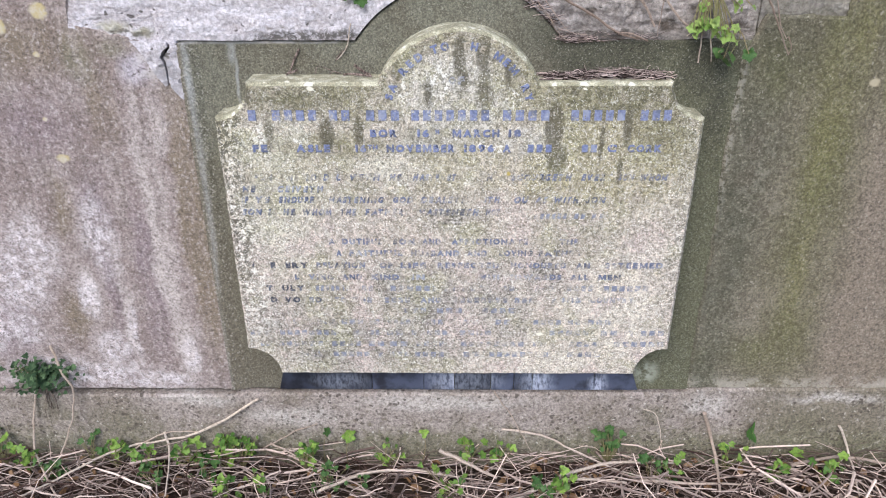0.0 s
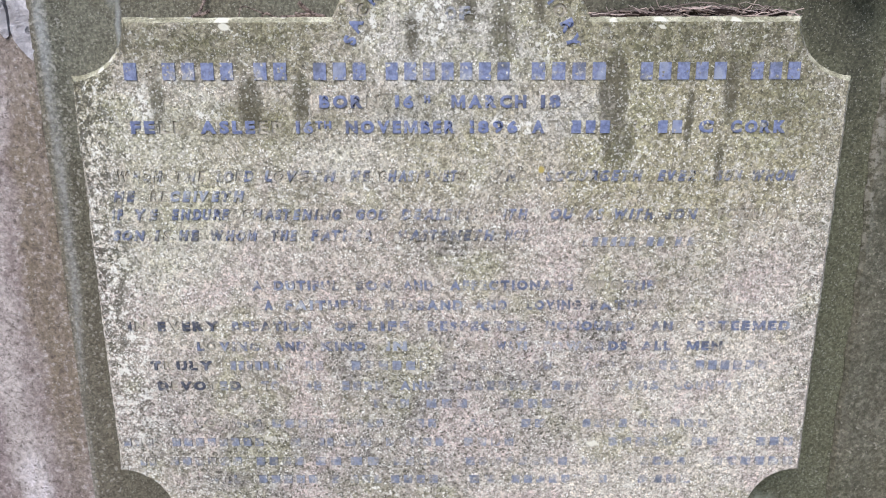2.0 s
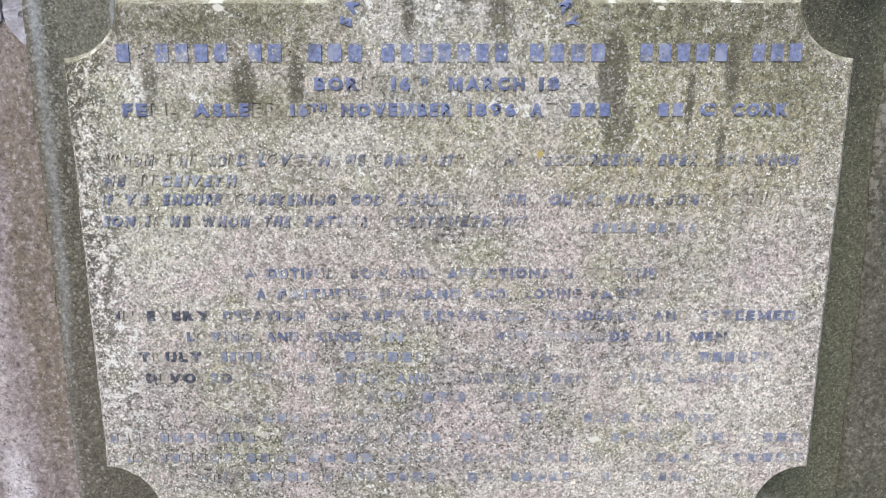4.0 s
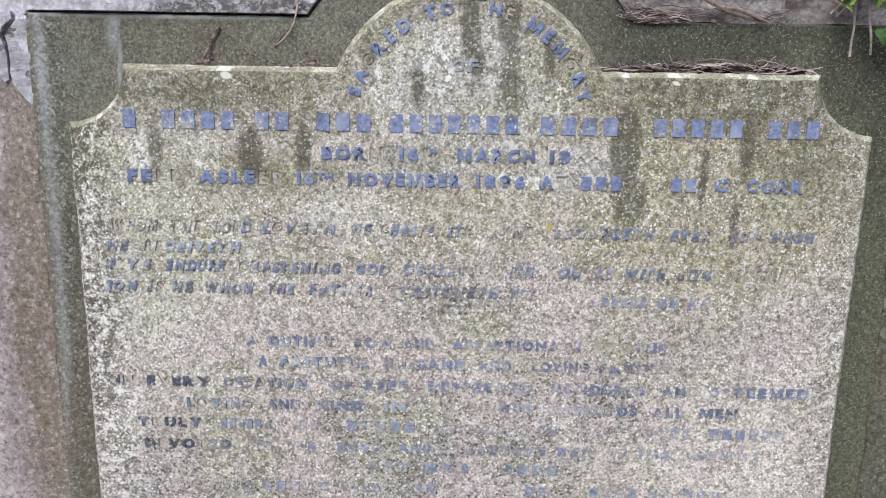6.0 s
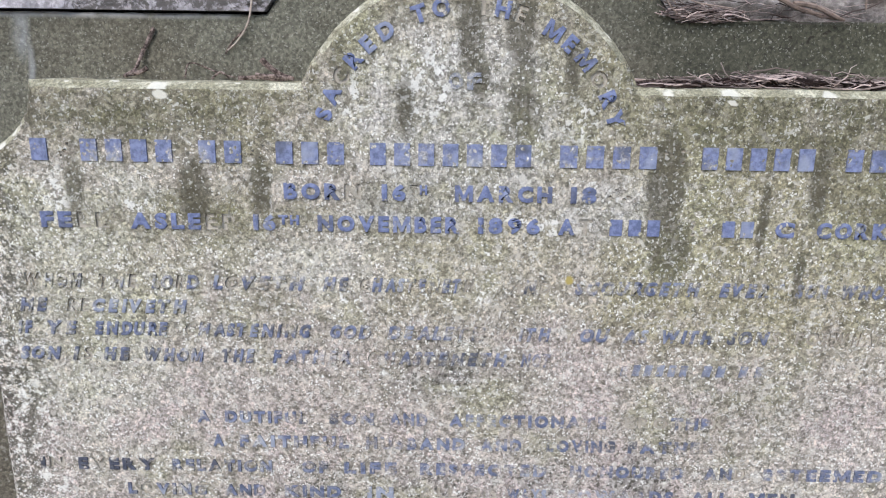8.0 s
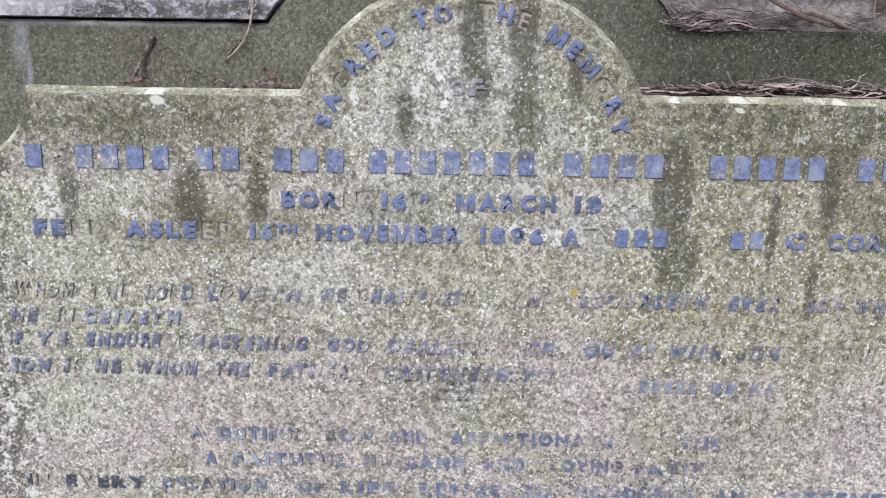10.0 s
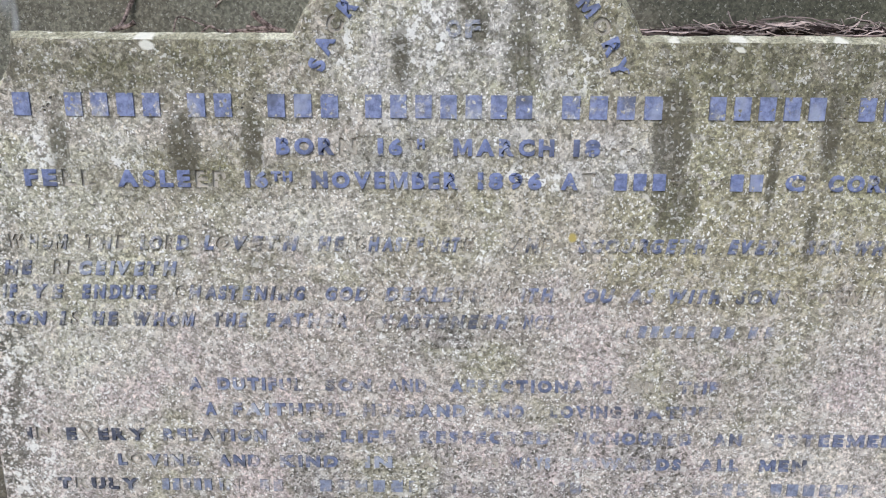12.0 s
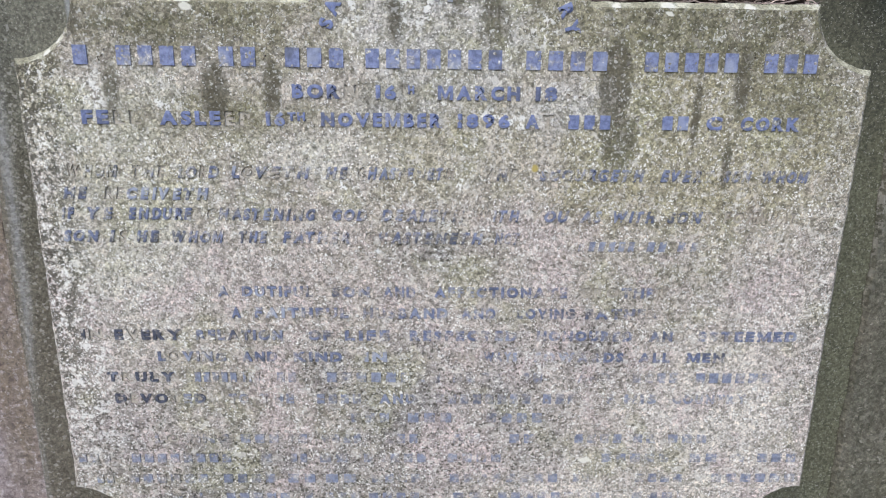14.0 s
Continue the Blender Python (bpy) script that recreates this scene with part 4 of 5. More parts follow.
def engrave(ch, italic, m):
    """A letter that has lost its lead: its bare groove."""
    loops = glyph(ch, italic)[2]
    GROOVES.append([[((m @ Vector((x, 0, z))).x, (m @ Vector((x, 0, z))).z) for x, z in loop] for loop in loops])


def pits(x0, x1, z, high):
    """A few fixing holes where a letter has fallen out."""
    for _ in range(4):
        x, h, r = pit_rng.uniform(x0, x1), z + high * pit_rng.uniform(0.1, 0.95), pit_rng.uniform(0.0010, 0.0024)
        GROOVES.append([[(x + r * math.cos(k * 1.05) * 1.3, h + r * math.sin(k * 1.05)) for k in range(6)]])


def glyph(ch, italic):
    """A letter of unit width and height, one unit thick, and its true width to height."""
    key = (ch, italic)
    if key not in GLYPHS:
        if ch in "#_":
            bm = bmesh.new()
            bmesh.ops.create_cube(bm, size=1.0)
            lean = 0.25 if italic else 0.0
            for v in bm.verts:
                v.co = Vector((v.co.x + 0.5, v.co.y, v.co.z + 0.5))
                v.co.x = (0.07 + 0.86 * v.co.x + lean * v.co.z) / (1 + lean)
            wide, loops = 0.74, []
        elif ch == "M":
            bm, lean = bmesh.new(), 0.25 if italic else 0.0
            shape = [(0, 0), (0.22, 0), (0.22, 0.60), (0.42, 0.06), (0.58, 0.06), (0.78, 0.60), (0.78, 0), (1, 0), (1, 1), (0.75, 1), (0.5, 0.38), (0.25, 1), (0, 1)]
            rows = [[bm.verts.new(((x + lean * y) / (1 + lean), d, y)) for x, y in shape] for d in (-0.5, 0.5)]
            bm.faces.new(rows[0])
            bm.faces.new(rows[1][::-1])
            for k in range(len(shape)):
                j = (k + 1) % len(shape)
                bm.faces.new((rows[0][k], rows[1][k], rows[1][j], rows[0][j]))
            bmesh.ops.triangulate(bm, faces=bm.faces)
            wide, loops = 1.05 * (1 + lean), [[((x + lean * y) / (1 + lean), y) for x, y in shape]]
            bmesh.ops.recalc_face_normals(bm, faces=bm.faces)
        else:
            cu = bpy.data.curves.new("glyph", "FONT")
            cu.body, cu.size, cu.resolution_u, cu.offset, cu.shear = ch, 1.0, 3, 0.050, 0.25 if italic else 0.0
            ob = bpy.data.objects.new("glyph", cu)
            scene.collection.objects.link(ob)
            dg = bpy.context.evaluated_depsgraph_get()
            flat = bpy.data.meshes.new_from_object(ob.evaluated_get(dg))
            bm = bmesh.new()
            bm.from_mesh(flat)
            bpy.data.objects.remove(ob)
            bpy.data.curves.remove(cu)
            bpy.data.meshes.remove(flat)
            bmesh.ops.remove_doubles(bm, verts=bm.verts, dist=1e-4)
            lo = Vector([min(v.co[a] for v in bm.verts) for a in range(3)])
            hi = Vector([max(v.co[a] for v in bm.verts) for a in range(3)])
            wide = (hi.x - lo.x) / (hi.y - lo.y)
            loops = [[((c.x - lo.x) / (hi.x - lo.x), (c.y - lo.y) / (hi.y - lo.y)) for c in rim] for rim in rims(bm)]
            top = bmesh.ops.extrude_face_region(bm, geom=bm.faces[:])
            raised = {v for v in top["geom"] if isinstance(v, bmesh.types.BMVert)}
            for v in bm.verts:
                x, y = (v.co.x - lo.x) / (hi.x - lo.x), (v.co.y - lo.y) / (hi.y - lo.y)
                v.co = Vector((x, -0.5 if v in raised else 0.5, y))
            bmesh.ops.recalc_face_normals(bm, faces=bm.faces)
        me = bpy.data.meshes.new("letter")
        bm.to_mesh(me)
        bm.free()
        GLYPHS[key] = (me, wide, loops)
    return GLYPHS[key]


SHARED = {}


def letter_mesh(ch, italic, mat):
    key = (ch, italic, mat.name)
    if key not in SHARED:
        me = glyph(ch, italic)[0].copy()
        me.materials.append(mat)
        SHARED[key] = me
    return SHARED[key]


SMALL, SMALL_MATS = ([], [], []), [lead_mid, lead_faint, lead_dark]


def inscribe(z, high, italic, mat, words, joined=False):
    """One line of lettering: words with their ends. Lower case: a letter whose lead is lost; #: a plain bar."""
    for word, x0, x1 in words:
        shapes = [(c.upper(), mat if c.isupper() or c.isdigit() or c == "#" else lost) for c in word]
        wides = [glyph(c, italic)[1] for c, _ in shapes]
        gap = 0.16 if italic else 0.24
        scale = (x1 - x0) / (sum(wides) + gap * (len(wides) - 1))
        x = x0
        for (c, m), w in zip(shapes, wides):
            place = Matrix.Translation((x, 1.617, z)) @ Matrix.Diagonal((w * scale, 0.0038, high, 1))
            if c == "_":
                pits(x, x + w * scale, z, high)
            elif m is lost:
                engrave(c, italic, place)
            elif joined:
                me = glyph(c, italic)[0]
                first = len(SMALL[0])
                SMALL[0].extend(tuple(place @ v.co) for v in me.vertices)
                SMALL[1].extend([first + k for k in p.vertices] for p in me.polygons)
                SMALL[2].extend([SMALL_MATS.index(m)] * len(me.polygons))
            else:
                ob = own(link("letter", letter_mesh(c, italic, m), None), plaque)
                ob.matrix_basis = place
            x += (w + gap) * scale


def arch_letter(ch, angle, radius, size, mat):
    wide = glyph(ch, False)[1]
    a = radians(angle)
    m = Matrix.Translation((CX + radius * math.sin(a), 1.617, 1.143 + radius * math.cos(a))) @ Matrix.Rotation(a, 4, "Y")
    m = m @ Matrix.Diagonal((wide * size, 0.0038, size, 1)) @ Matrix.Translation((-0.5, 0, -0.5))
    if mat is lost:
        engrave(ch, False, m)
    else:
        own(link("letter", letter_mesh(ch, False, mat), None), plaque).matrix_basis = m


for ch, angle in zip("SACREDTOTHEMEMORY", (-71.9, -64.2, -56.5, -48.6, -41.1, -32.8, -19.2, -11.0, 4.5, 11.6, 18.5, 31.8, 39.4, 47.7, 56.5, 64.7, 72.4)):
    arch_letter(ch, angle, 0.167, 0.0185, lost if angle in (-56.5, 4.5, 18.5, 56.5) else lead)
for ch, x in zip("OF", (0.025, 0.045)):
    wide = glyph(ch, False)[1]
    own(link("letter", letter_mesh(ch, False, lead_mid), None), plaque).matrix_basis = Matrix.Translation((x - 0.008, 1.617, 1.223)) @ Matrix.Diagonal((0.016, 0.0032, 0.018, 1))
inscribe(1.1398, 0.0245, False, lead_name, [("#_####", -0.447, -0.287), ("##_###", -0.260, -0.096), ("#######", -0.070, 0.111), ("####_", 0.140, 0.279), ("#####_###", 0.297, 0.529)])
inscribe(1.0998, 0.0185, False, lead, [("BORn", -0.166, -0.079), ("16", -0.056, -0.029), ("MARCH", 0.026, 0.135), ("18__", 0.156, 0.233)])
inscribe(1.0633, 0.0185, False, lead, [("FEll", -0.444, -0.367), ("ASLEep", -0.342, -0.223), ("16", -0.202, -0.177), ("NOVEMBER", -0.129, 0.032), ("1896", 0.053, 0.123), ("At", 0.144, 0.182), ("###___##", 0.201, 0.365), ("C", 0.389, 0.410), ("CORK", 0.436, 0.516)])
inscribe(1.1070, 0.0110, False, lead, [("tH", -0.024, -0.005)])
inscribe(1.0705, 0.0110, False, lead, [("TH", -0.173, -0.150)])
inscribe(0.9922, 0.0165, True, lead_mid, [("wHOM", -0.473, -0.405), ("tHe", -0.386, -0.341), ("LOrD", -0.325, -0.270), ("LoVETH", -0.254, -0.146), ("HE", -0.125, -0.095), ("cHASTENETh", -0.082, 0.051), ("aNd", 0.092, 0.139), ("SCOURGETH", 0.167, 0.312), ("EVERY", 0.334, 0.408), ("SON", 0.422, 0.460), ("WHOM", 0.475, 0.540)])
inscribe(0.9617, 0.0165, True, lead_mid, [("HE", -0.482, -0.449), ("reCEIVETH", -0.428, -0.285)])
inscribe(0.9337, 0.0165, True, lead_mid, [("IF", -0.488, -0.470), ("YE", -0.452, -0.417), ("ENDURE", -0.397, -0.310), ("cHASTENING", -0.290, -0.141), ("GOD", -0.118, -0.070), ("DEALETH", -0.051, 0.065), ("wITH", 0.081, 0.142), ("yOU", 0.158, 0.211), ("AS", 0.226, 0.257), ("WITH", 0.273, 0.333), ("SONs", 0.349, 0.412), ("for", 0.428, 0.472), ("what", 0.475, 0.533)])
inscribe(0.9012, 0.0165, True, lead_mid, [("SON", -0.489, -0.440), ("Is", -0.427, -0.401), ("HE", -0.390, -0.358), ("WHOM", -0.340, -0.269), ("THE", -0.248, -0.209), ("FATHER", -0.188, -0.095), ("cHASTENETH", -0.074, 0.092), ("NOT", 0.108, 0.143)])
inscribe(0.8922, 0.0135, True, lead_faint, [("######", 0.226, 0.308), ("##", 0.323, 0.353), ("#", 0.367, 0.379), ("#", 0.386, 0.397)], joined=True)
inscribe(0.8217, 0.0155, False, lead_mid, [("A", -0.283, -0.268), ("DUTIFUL", -0.249, -0.149), ("SON", -0.122, -0.068), ("AND", -0.049, -0.003), ("AFFECTIONATE", 0.024, 0.215), ("broTHEr", 0.238, 0.359)], joined=True)
inscribe(0.7893, 0.0155, False, lead_mid, [("A", -0.266, -0.253), ("FAITHFUL", -0.233, -0.099), ("HUSBAND", -0.078, 0.044), ("AND", 0.063, 0.113), ("LOVING", 0.144, 0.228), ("FATHER", 0.244, 0.351)], joined=True)
inscribe(0.7547, 0.0155, False, lead_dark, [("In", -0.483, -0.454), ("EvERY", -0.436, -0.341)], joined=True)
inscribe(0.7547, 0.0155, False, lead_mid, [("RELATION", -0.319, -0.195), ("OF", -0.158, -0.126), ("LIFE", -0.105, -0.040), ("RESPECTED", -0.011, 0.146), ("HONOURED", 0.175, 0.315), ("ANd", 0.341, 0.392), ("ESTEEMED", 0.413, 0.560)], joined=True)
inscribe(0.7210, 0.015, False, lead_mid, [("LoVING", -0.377, -0.279), ("AND", -0.256, -0.205), ("KIND", -0.180, -0.110), ("IN", -0.077, -0.044), ("all", -0.011, 0.035), ("his", 0.051, 0.085), ("WAYS", 0.098, 0.147), ("TOWARDS", 0.168, 0.305), ("ALL", 0.328, 0.374), ("MEN", 0.400, 0.456)], joined=True)
inscribe(0.6880, 0.015, False, lead_dark, [("TrULY", -0.454, -0.356)], joined=True)
inscribe(0.6880, 0.015, False, lead_faint, [("#####", -0.327, -0.265), ("IN", -0.256, -0.232), ("##", -0.207, -0.178), ("########", -0.134, 0.035), ("#######", 0.052, 0.187), ("AND", 0.239, 0.288), ("####", 0.321, 0.390), ("######", 0.416, 0.531)], joined=True)
inscribe(0.6530, 0.015, False, lead_dark, [("DeVOtED", -0.446, -0.313)], joined=True)
inscribe(0.6530, 0.015, False, lead_faint, [("TO", -0.279, -0.250), ("THE", -0.234, -0.183), ("####", -0.150, -0.083), ("AND", -0.056, -0.002), ("########", 0.027, 0.171), ("###", 0.188, 0.240), ("OF", 0.265, 0.295), ("HIS", 0.312, 0.360), ("COUNTRY", 0.385, 0.498)], joined=True)
inscribe(0.6215, 0.015, False, lead_faint, [("###", -0.100, -0.041), ("###", -0.015, 0.053), ("####", 0.104, 0.190)], joined=True)
inscribe(0.5865, 0.014, False, lead_faint, [("LoVING", -0.394, -0.284), ("#####", -0.267, -0.165), ("####", -0.145, -0.084), ("###", -0.050, 0.002), ("##", 0.054, 0.097), ("##", 0.140, 0.179), ("####", 0.240, 0.314), ("##", 0.331, 0.366), ("###", 0.384, 0.445)], joined=True)
inscribe(0.5530, 0.014, False, lead_faint, [("###", -0.513, -0.464), ("########", -0.433, -0.282), ("#", -0.238, -0.220), ("##", -0.193, -0.167), ("##", -0.149, -0.105), ("#####", -0.082, 0.015), ("####", 0.046, 0.130), ("#####", 0.284, 0.390), ("##", 0.421, 0.465), ("#", 0.483, 0.509), ("###", 0.527, 0.589)], joined=True)
inscribe(0.5175, 0.014, False, lead_faint, [("##", -0.489, -0.463), ("######", -0.440, -0.320), ("####", -0.297, -0.217), ("##", -0.199, -0.155), ("##", -0.141, -0.092), ("####", -0.070, 0.006), ("########", 0.050, 0.219), ("##", 0.242, 0.268), ("####", 0.339, 0.415), ("######", 0.459, 0.592)], joined=True)
inscribe(0.4840, 0.014, False, lead_faint, [("WILL", -0.380, -0.326), ("#####", -0.295, -0.196), ("#", -0.174, -0.160), ("###", -0.142, -0.089), ("####", -0.075, 0.005), ("##", 0.055, 0.100), ("########", 0.126, 0.287), ("####", 0.337, 0.426)], joined=True)
body = own(part("slab", slab(dense(plaque_edge, 0.006), 1.617, 1.704, 0.0075, 0.0095, 0.0018, 1.0, GROOVES), M_PLAQUE), plaque)
for m in (M_ARRIS, lost):
    body.data.materials.append(m)
for f in body.data.polygons:
    if f.material_index == 0 and f.normal.z > 0.45 and f.center.z > 1.0:
        f.material_index = 1
me = bpy.data.meshes.new("small_lettering")
me.from_pydata(SMALL[0], [], SMALL[1])
for m in SMALL_MATS:
    me.materials.append(m)
me.polygons.foreach_set("material_index", SMALL[2])
tagged(own(link("small_lettering", me, None), plaque), "worn lines of small blue-grey lead lettering", kind="stuff")


# ---- dry stems and twigs ----
def stem(name, points, r0, r1, mat, label, category="stem", wander=0.004, seed=0, group=""):
    bm = bmesh.new()
    tube(bm, points, r0, r1, 6, wander, seed)
    return tagged(part(name, bm, mat), label, category, group)


GROUND_STEMS = [
    (0.0058, [(-0.536, 1.676, 0.292), (-0.732, 1.68, 0.161), (-0.962, 1.663, 0.115), (-1.112, 1.55, 0.10), (-1.205, 1.48, 0.085)]),
    (0.0050, [(-0.834, 1.68, 0.164), (-0.821, 1.651, 0.10), (-0.776, 1.487, 0.10)]),
    (0.0050, [(0.175, 1.678, 0.180), (0.296, 1.68, 0.155), (0.384, 1.67, 0.112), (0.506, 1.601, 0.10), (0.643, 1.557, 0.085)]),
    (0.0085, [(0.763, 1.676, 0.246), (0.808, 1.67, 0.125), (0.785, 1.514, 0.09)]),
    (0.0055, [(1.169, 1.676, 0.202), (1.213, 1.652, 0.10), (1.171, 1.512, 0.09)]),
    (0.0028, [(0.149, 1.682, 0.317), (0.201, 1.680, 0.229), (0.265, 1.67, 0.10)]),
    (0.0030, [(-0.541, 1.67, 0.110), (-0.444, 1.68, 0.166), (-0.374, 1.68, 0.195)]),
    (0.0040, [(-0.520, 1.68, 0.122), (-0.409, 1.63, 0.10), (-0.303, 1.596, 0.09)]),
    (0.0085, [(-0.010, 1.649, 0.125), (0.077, 1.61, 0.105), (0.158, 1.571, 0.09)]),
    (0.0022, [(0.587, 1.682, 0.252), (0.631, 1.68, 0.227), (0.659, 1.68, 0.10)]),
    (0.0040, [(-0.947, 1.67, 0.100), (-0.834, 1.68, 0.160), (-0.732, 1.68, 0.165)]),
    (0.0080, [(0.338, 1.577, 0.09), (0.493, 1.619, 0.105), (0.697, 1.637, 0.09)]),
    (0.0075, [(1.027, 1.627, 0.09), (1.169, 1.647, 0.105), (1.312, 1.641, 0.09)]),
    (0.0070, [(-0.358, 1.524, 0.08), (-0.235, 1.573, 0.10), (-0.105, 1.592, 0.10), (0.027, 1.584, 0.09)]),
    (0.0080, [(0.185, 1.489, 0.08), (0.351, 1.555, 0.10), (0.530, 1.56, 0.085)]),
    (0.0070, [(0.551, 1.578, 0.08), (0.688, 1.546, 0.10), (0.885, 1.558, 0.085)]),
]
for k, (r, pts) in enumerate(GROUND_STEMS):
    stem("dry_stem", pts, r * 0.72, r * 0.42, M_STICK, "bleached dry stem lying against the plinth" if r < 0.006 else "thick bleached dead stem among the litter", seed=k * 7.3, group="dry stems at the wall foot")
for k, pts in enumerate(([(-1.184, 1.69, 0.330), (-1.213, 1.66, 0.188), (-1.204, 1.625, 0.10), (-1.096, 1.506, 0.085)], [(-1.103, 1.68, 0.474), (-1.078, 1.66, 0.384), (-1.061, 1.66, 0.334), (-1.091, 1.66, 0.221), (-1.153, 1.647, 0.09)])):
    stem("dry_stem", pts, 0.0036, 0.0026, M_STICK, "pale dead stem hanging from the fern tuft", seed=31 + k, group="dry stems at the wall foot")
UPPER_STEMS = [
    (0.0060, [(0.262, 1.694, 1.405), (0.357, 1.696, 1.352), (0.410, 1.694, 1.322), (0.467, 1.700, 1.306)]),
    (0.0055, [(0.440, 1.690, 1.405), (0.470, 1.692, 1.364), (0.486, 1.694, 1.336)]),
    (0.0022, [(0.499, 1.690, 1.400), (0.496, 1.692, 1.360), (0.495, 1.690, 1.315)]),
    (0.0050, [(0.496, 1.690, 1.405), (0.541, 1.690, 1.352), (0.579, 1.692, 1.327)]),
    (0.0018, [(0.190, 1.694, 1.405), (0.235, 1.692, 1.365), (0.263, 1.694, 1.328), (0.290, 1.700, 1.306), (0.348, 1.698, 1.302)]),
    (0.0015, [(0.208, 1.692, 1.405), (0.255, 1.694, 1.346), (0.283, 1.698, 1.311)]),
    (0.0018, [(0.225, 1.694, 1.405), (0.268, 1.692, 1.350), (0.300, 1.694, 1.322), (0.345, 1.698, 1.316)]),
    (0.0035, [(0.714, 1.655, 1.405), (0.751, 1.656, 1.339), (0.785, 1.657, 1.280)]),
    (0.0025, [(0.731, 1.655, 1.405), (0.755, 1.656, 1.345), (0.772, 1.656, 1.315)]),
    (0.0022, [(0.775, 1.656, 1.320), (0.788, 1.656, 1.300), (0.783, 1.657, 1.282)]),
    (0.0050, [(0.412, 1.694, 1.322), (0.445, 1.696, 1.316), (0.476, 1.700, 1.306)]),
]
for k, (r, pts) in enumerate(UPPER_STEMS):
    stem("dead_stem", pts, r * 0.62, r * 0.38, M_STEM, "dead stem trailing over the rough stone course", seed=60 + k * 5, group="dead stems on the coping", wander=0.003)
PANEL_TWIGS = [
    ("dark dead twig leaning on the panel above the ledge", 0.0021, [(-0.331, 1.701, 1.286), (-0.345, 1.700, 1.259), (-0.352, 1.692, 1.240), (-0.362, 1.680, 1.231)]),
    ("short forked twig lying on the plaque's ledge", 0.0022, [(-0.338, 1.690, 1.241), (-0.350, 1.688, 1.235), (-0.364, 1.684, 1.230)]),
    ("pale dry stem hanging from the coping", 0.0010, [(-0.207, 1.695, 1.345), (-0.219, 1.697, 1.295), (-0.232, 1.698, 1.272), (-0.244, 1.698, 1.262)]),
    ("thin dark stem hanging against the panel", 0.0010, [(-0.222, 1.700, 1.285), (-0.238, 1.702, 1.272), (-0.248, 1.702, 1.258)]),
    ("short broken twig lying on the plaque's ledge", 0.0030, [(-0.203, 1.690, 1.252), (-0.183, 1.690, 1.236), (-0.167, 1.680, 1.230)]),
    ("short broken twig lying on the plaque's ledge", 0.0024, [(-0.205, 1.672, 1.234), (-0.185, 1.668, 1.233), (-0.160, 1.664, 1.231)]),
    ("short broken twig lying on the plaque's ledge", 0.0022, [(-0.230, 1.685, 1.230), (-0.206, 1.688, 1.231), (-0.172, 1.684, 1.230)]),
    ("thin curled stalk lying on the plaque's ledge", 0.0009, [(-0.296, 1.694, 1.229), (-0.290, 1.698, 1.246), (-0.262, 1.698, 1.237), (-0.235, 1.694, 1.230)]),
    ("thin curled stalk lying on the plaque's ledge", 0.0010, [(-0.262, 1.690, 1.229), (-0.252, 1.690, 1.236), (-0.242, 1.690, 1.229)]),
]
for k, (label, r, pts) in enumerate(PANEL_TWIGS):
    stem("twig", pts, r * 1.35, r * 0.95, M_STICK if "pale" in label else M_BARK, label, "twig", 0.002, 90 + k * 3, "twigs on the plaque's ledge")


def strands(count, make, sides=4):
    """Many stems as one mesh: make(rng) gives points and a radius."""
    verts, faces = [], []
    for _ in range(count):
        pts, r = make(random)
        pts = [Vector(p) for p in pts]
        start = len(verts)
        for k, p in enumerate(pts):
            way = (pts[min(k + 1, len(pts) - 1)] - pts[max(k - 1, 0)]).normalized()
            side = way.cross(Vector((0.21, 0.35, 0.91))).normalized()
            up = side.cross(way)
            rr = r * (1 - 0.45 * k / len(pts))
            verts += [tuple(p + rr * (math.cos(a) * side + math.sin(a) * up)) for a in (2 * math.pi * j / sides for j in range(sides))]
        for k in range(len(pts) - 1):
            for j in range(sides):
                a, b = start + k * sides + j, start + k * sides + (j + 1) % sides
                faces.append((a, b, b + sides, a + sides))
        faces.append(tuple(start + j for j in range(sides))[::-1])
        faces.append(tuple(start + (len(pts) - 1) * sides + j for j in range(sides)))
    me = bpy.data.meshes.new("strands")
    me.from_pydata(verts, [], faces)
    me.update()
    return me


def litter(rng, near=True):
    x = rng.uniform(-1.7, 1.7) if near else rng.uniform(-3, 3)
    y = rng.uniform(1.35, 1.685) if near else rng.uniform(-0.8, 1.45)
    a = rng.gauss(0, 0.75) + (math.pi if rng.random() < 0.5 else 0)
    long = rng.uniform(0.08, 0.38)
    z = 0.045 + rng.random() ** 1.5 * 0.065
    tilt, bend = rng.gauss(0, 0.16), rng.gauss(0, 0.06)
    pts = []
    for k in range(5):
        s = (k / 4 - 0.5) * long
        px = x + s * math.cos(a) - bend * math.sin(a) * (4 * (k / 4 - 0.5) ** 2)
        py = min(1.682, y + s * math.sin(a) * 0.8 + bend * math.cos(a) * (4 * (k / 4 - 0.5) ** 2) + rng.gauss(0, 0.003))
        pts.append((px, py, max(0.035, z + s * tilt + rng.gauss(0, 0.003))))
    return pts, rng.choice((0.0007, 0.0009, 0.0011, 0.0013, 0.0016, 0.0020, 0.0026, 0.0040))


random.seed(4)
tagged(link("dry_stem_litter", strands(1350, litter), M_STRAW), "tangled litter of dry straw-coloured stems at the wall foot", "plant litter", kind="stuff")
tagged(link("dry_stem_litter", strands(1300, lambda rng: litter(rng, False)), M_STRAW), "dry straw-coloured stems strewn over the soil", "plant litter", kind="stuff")


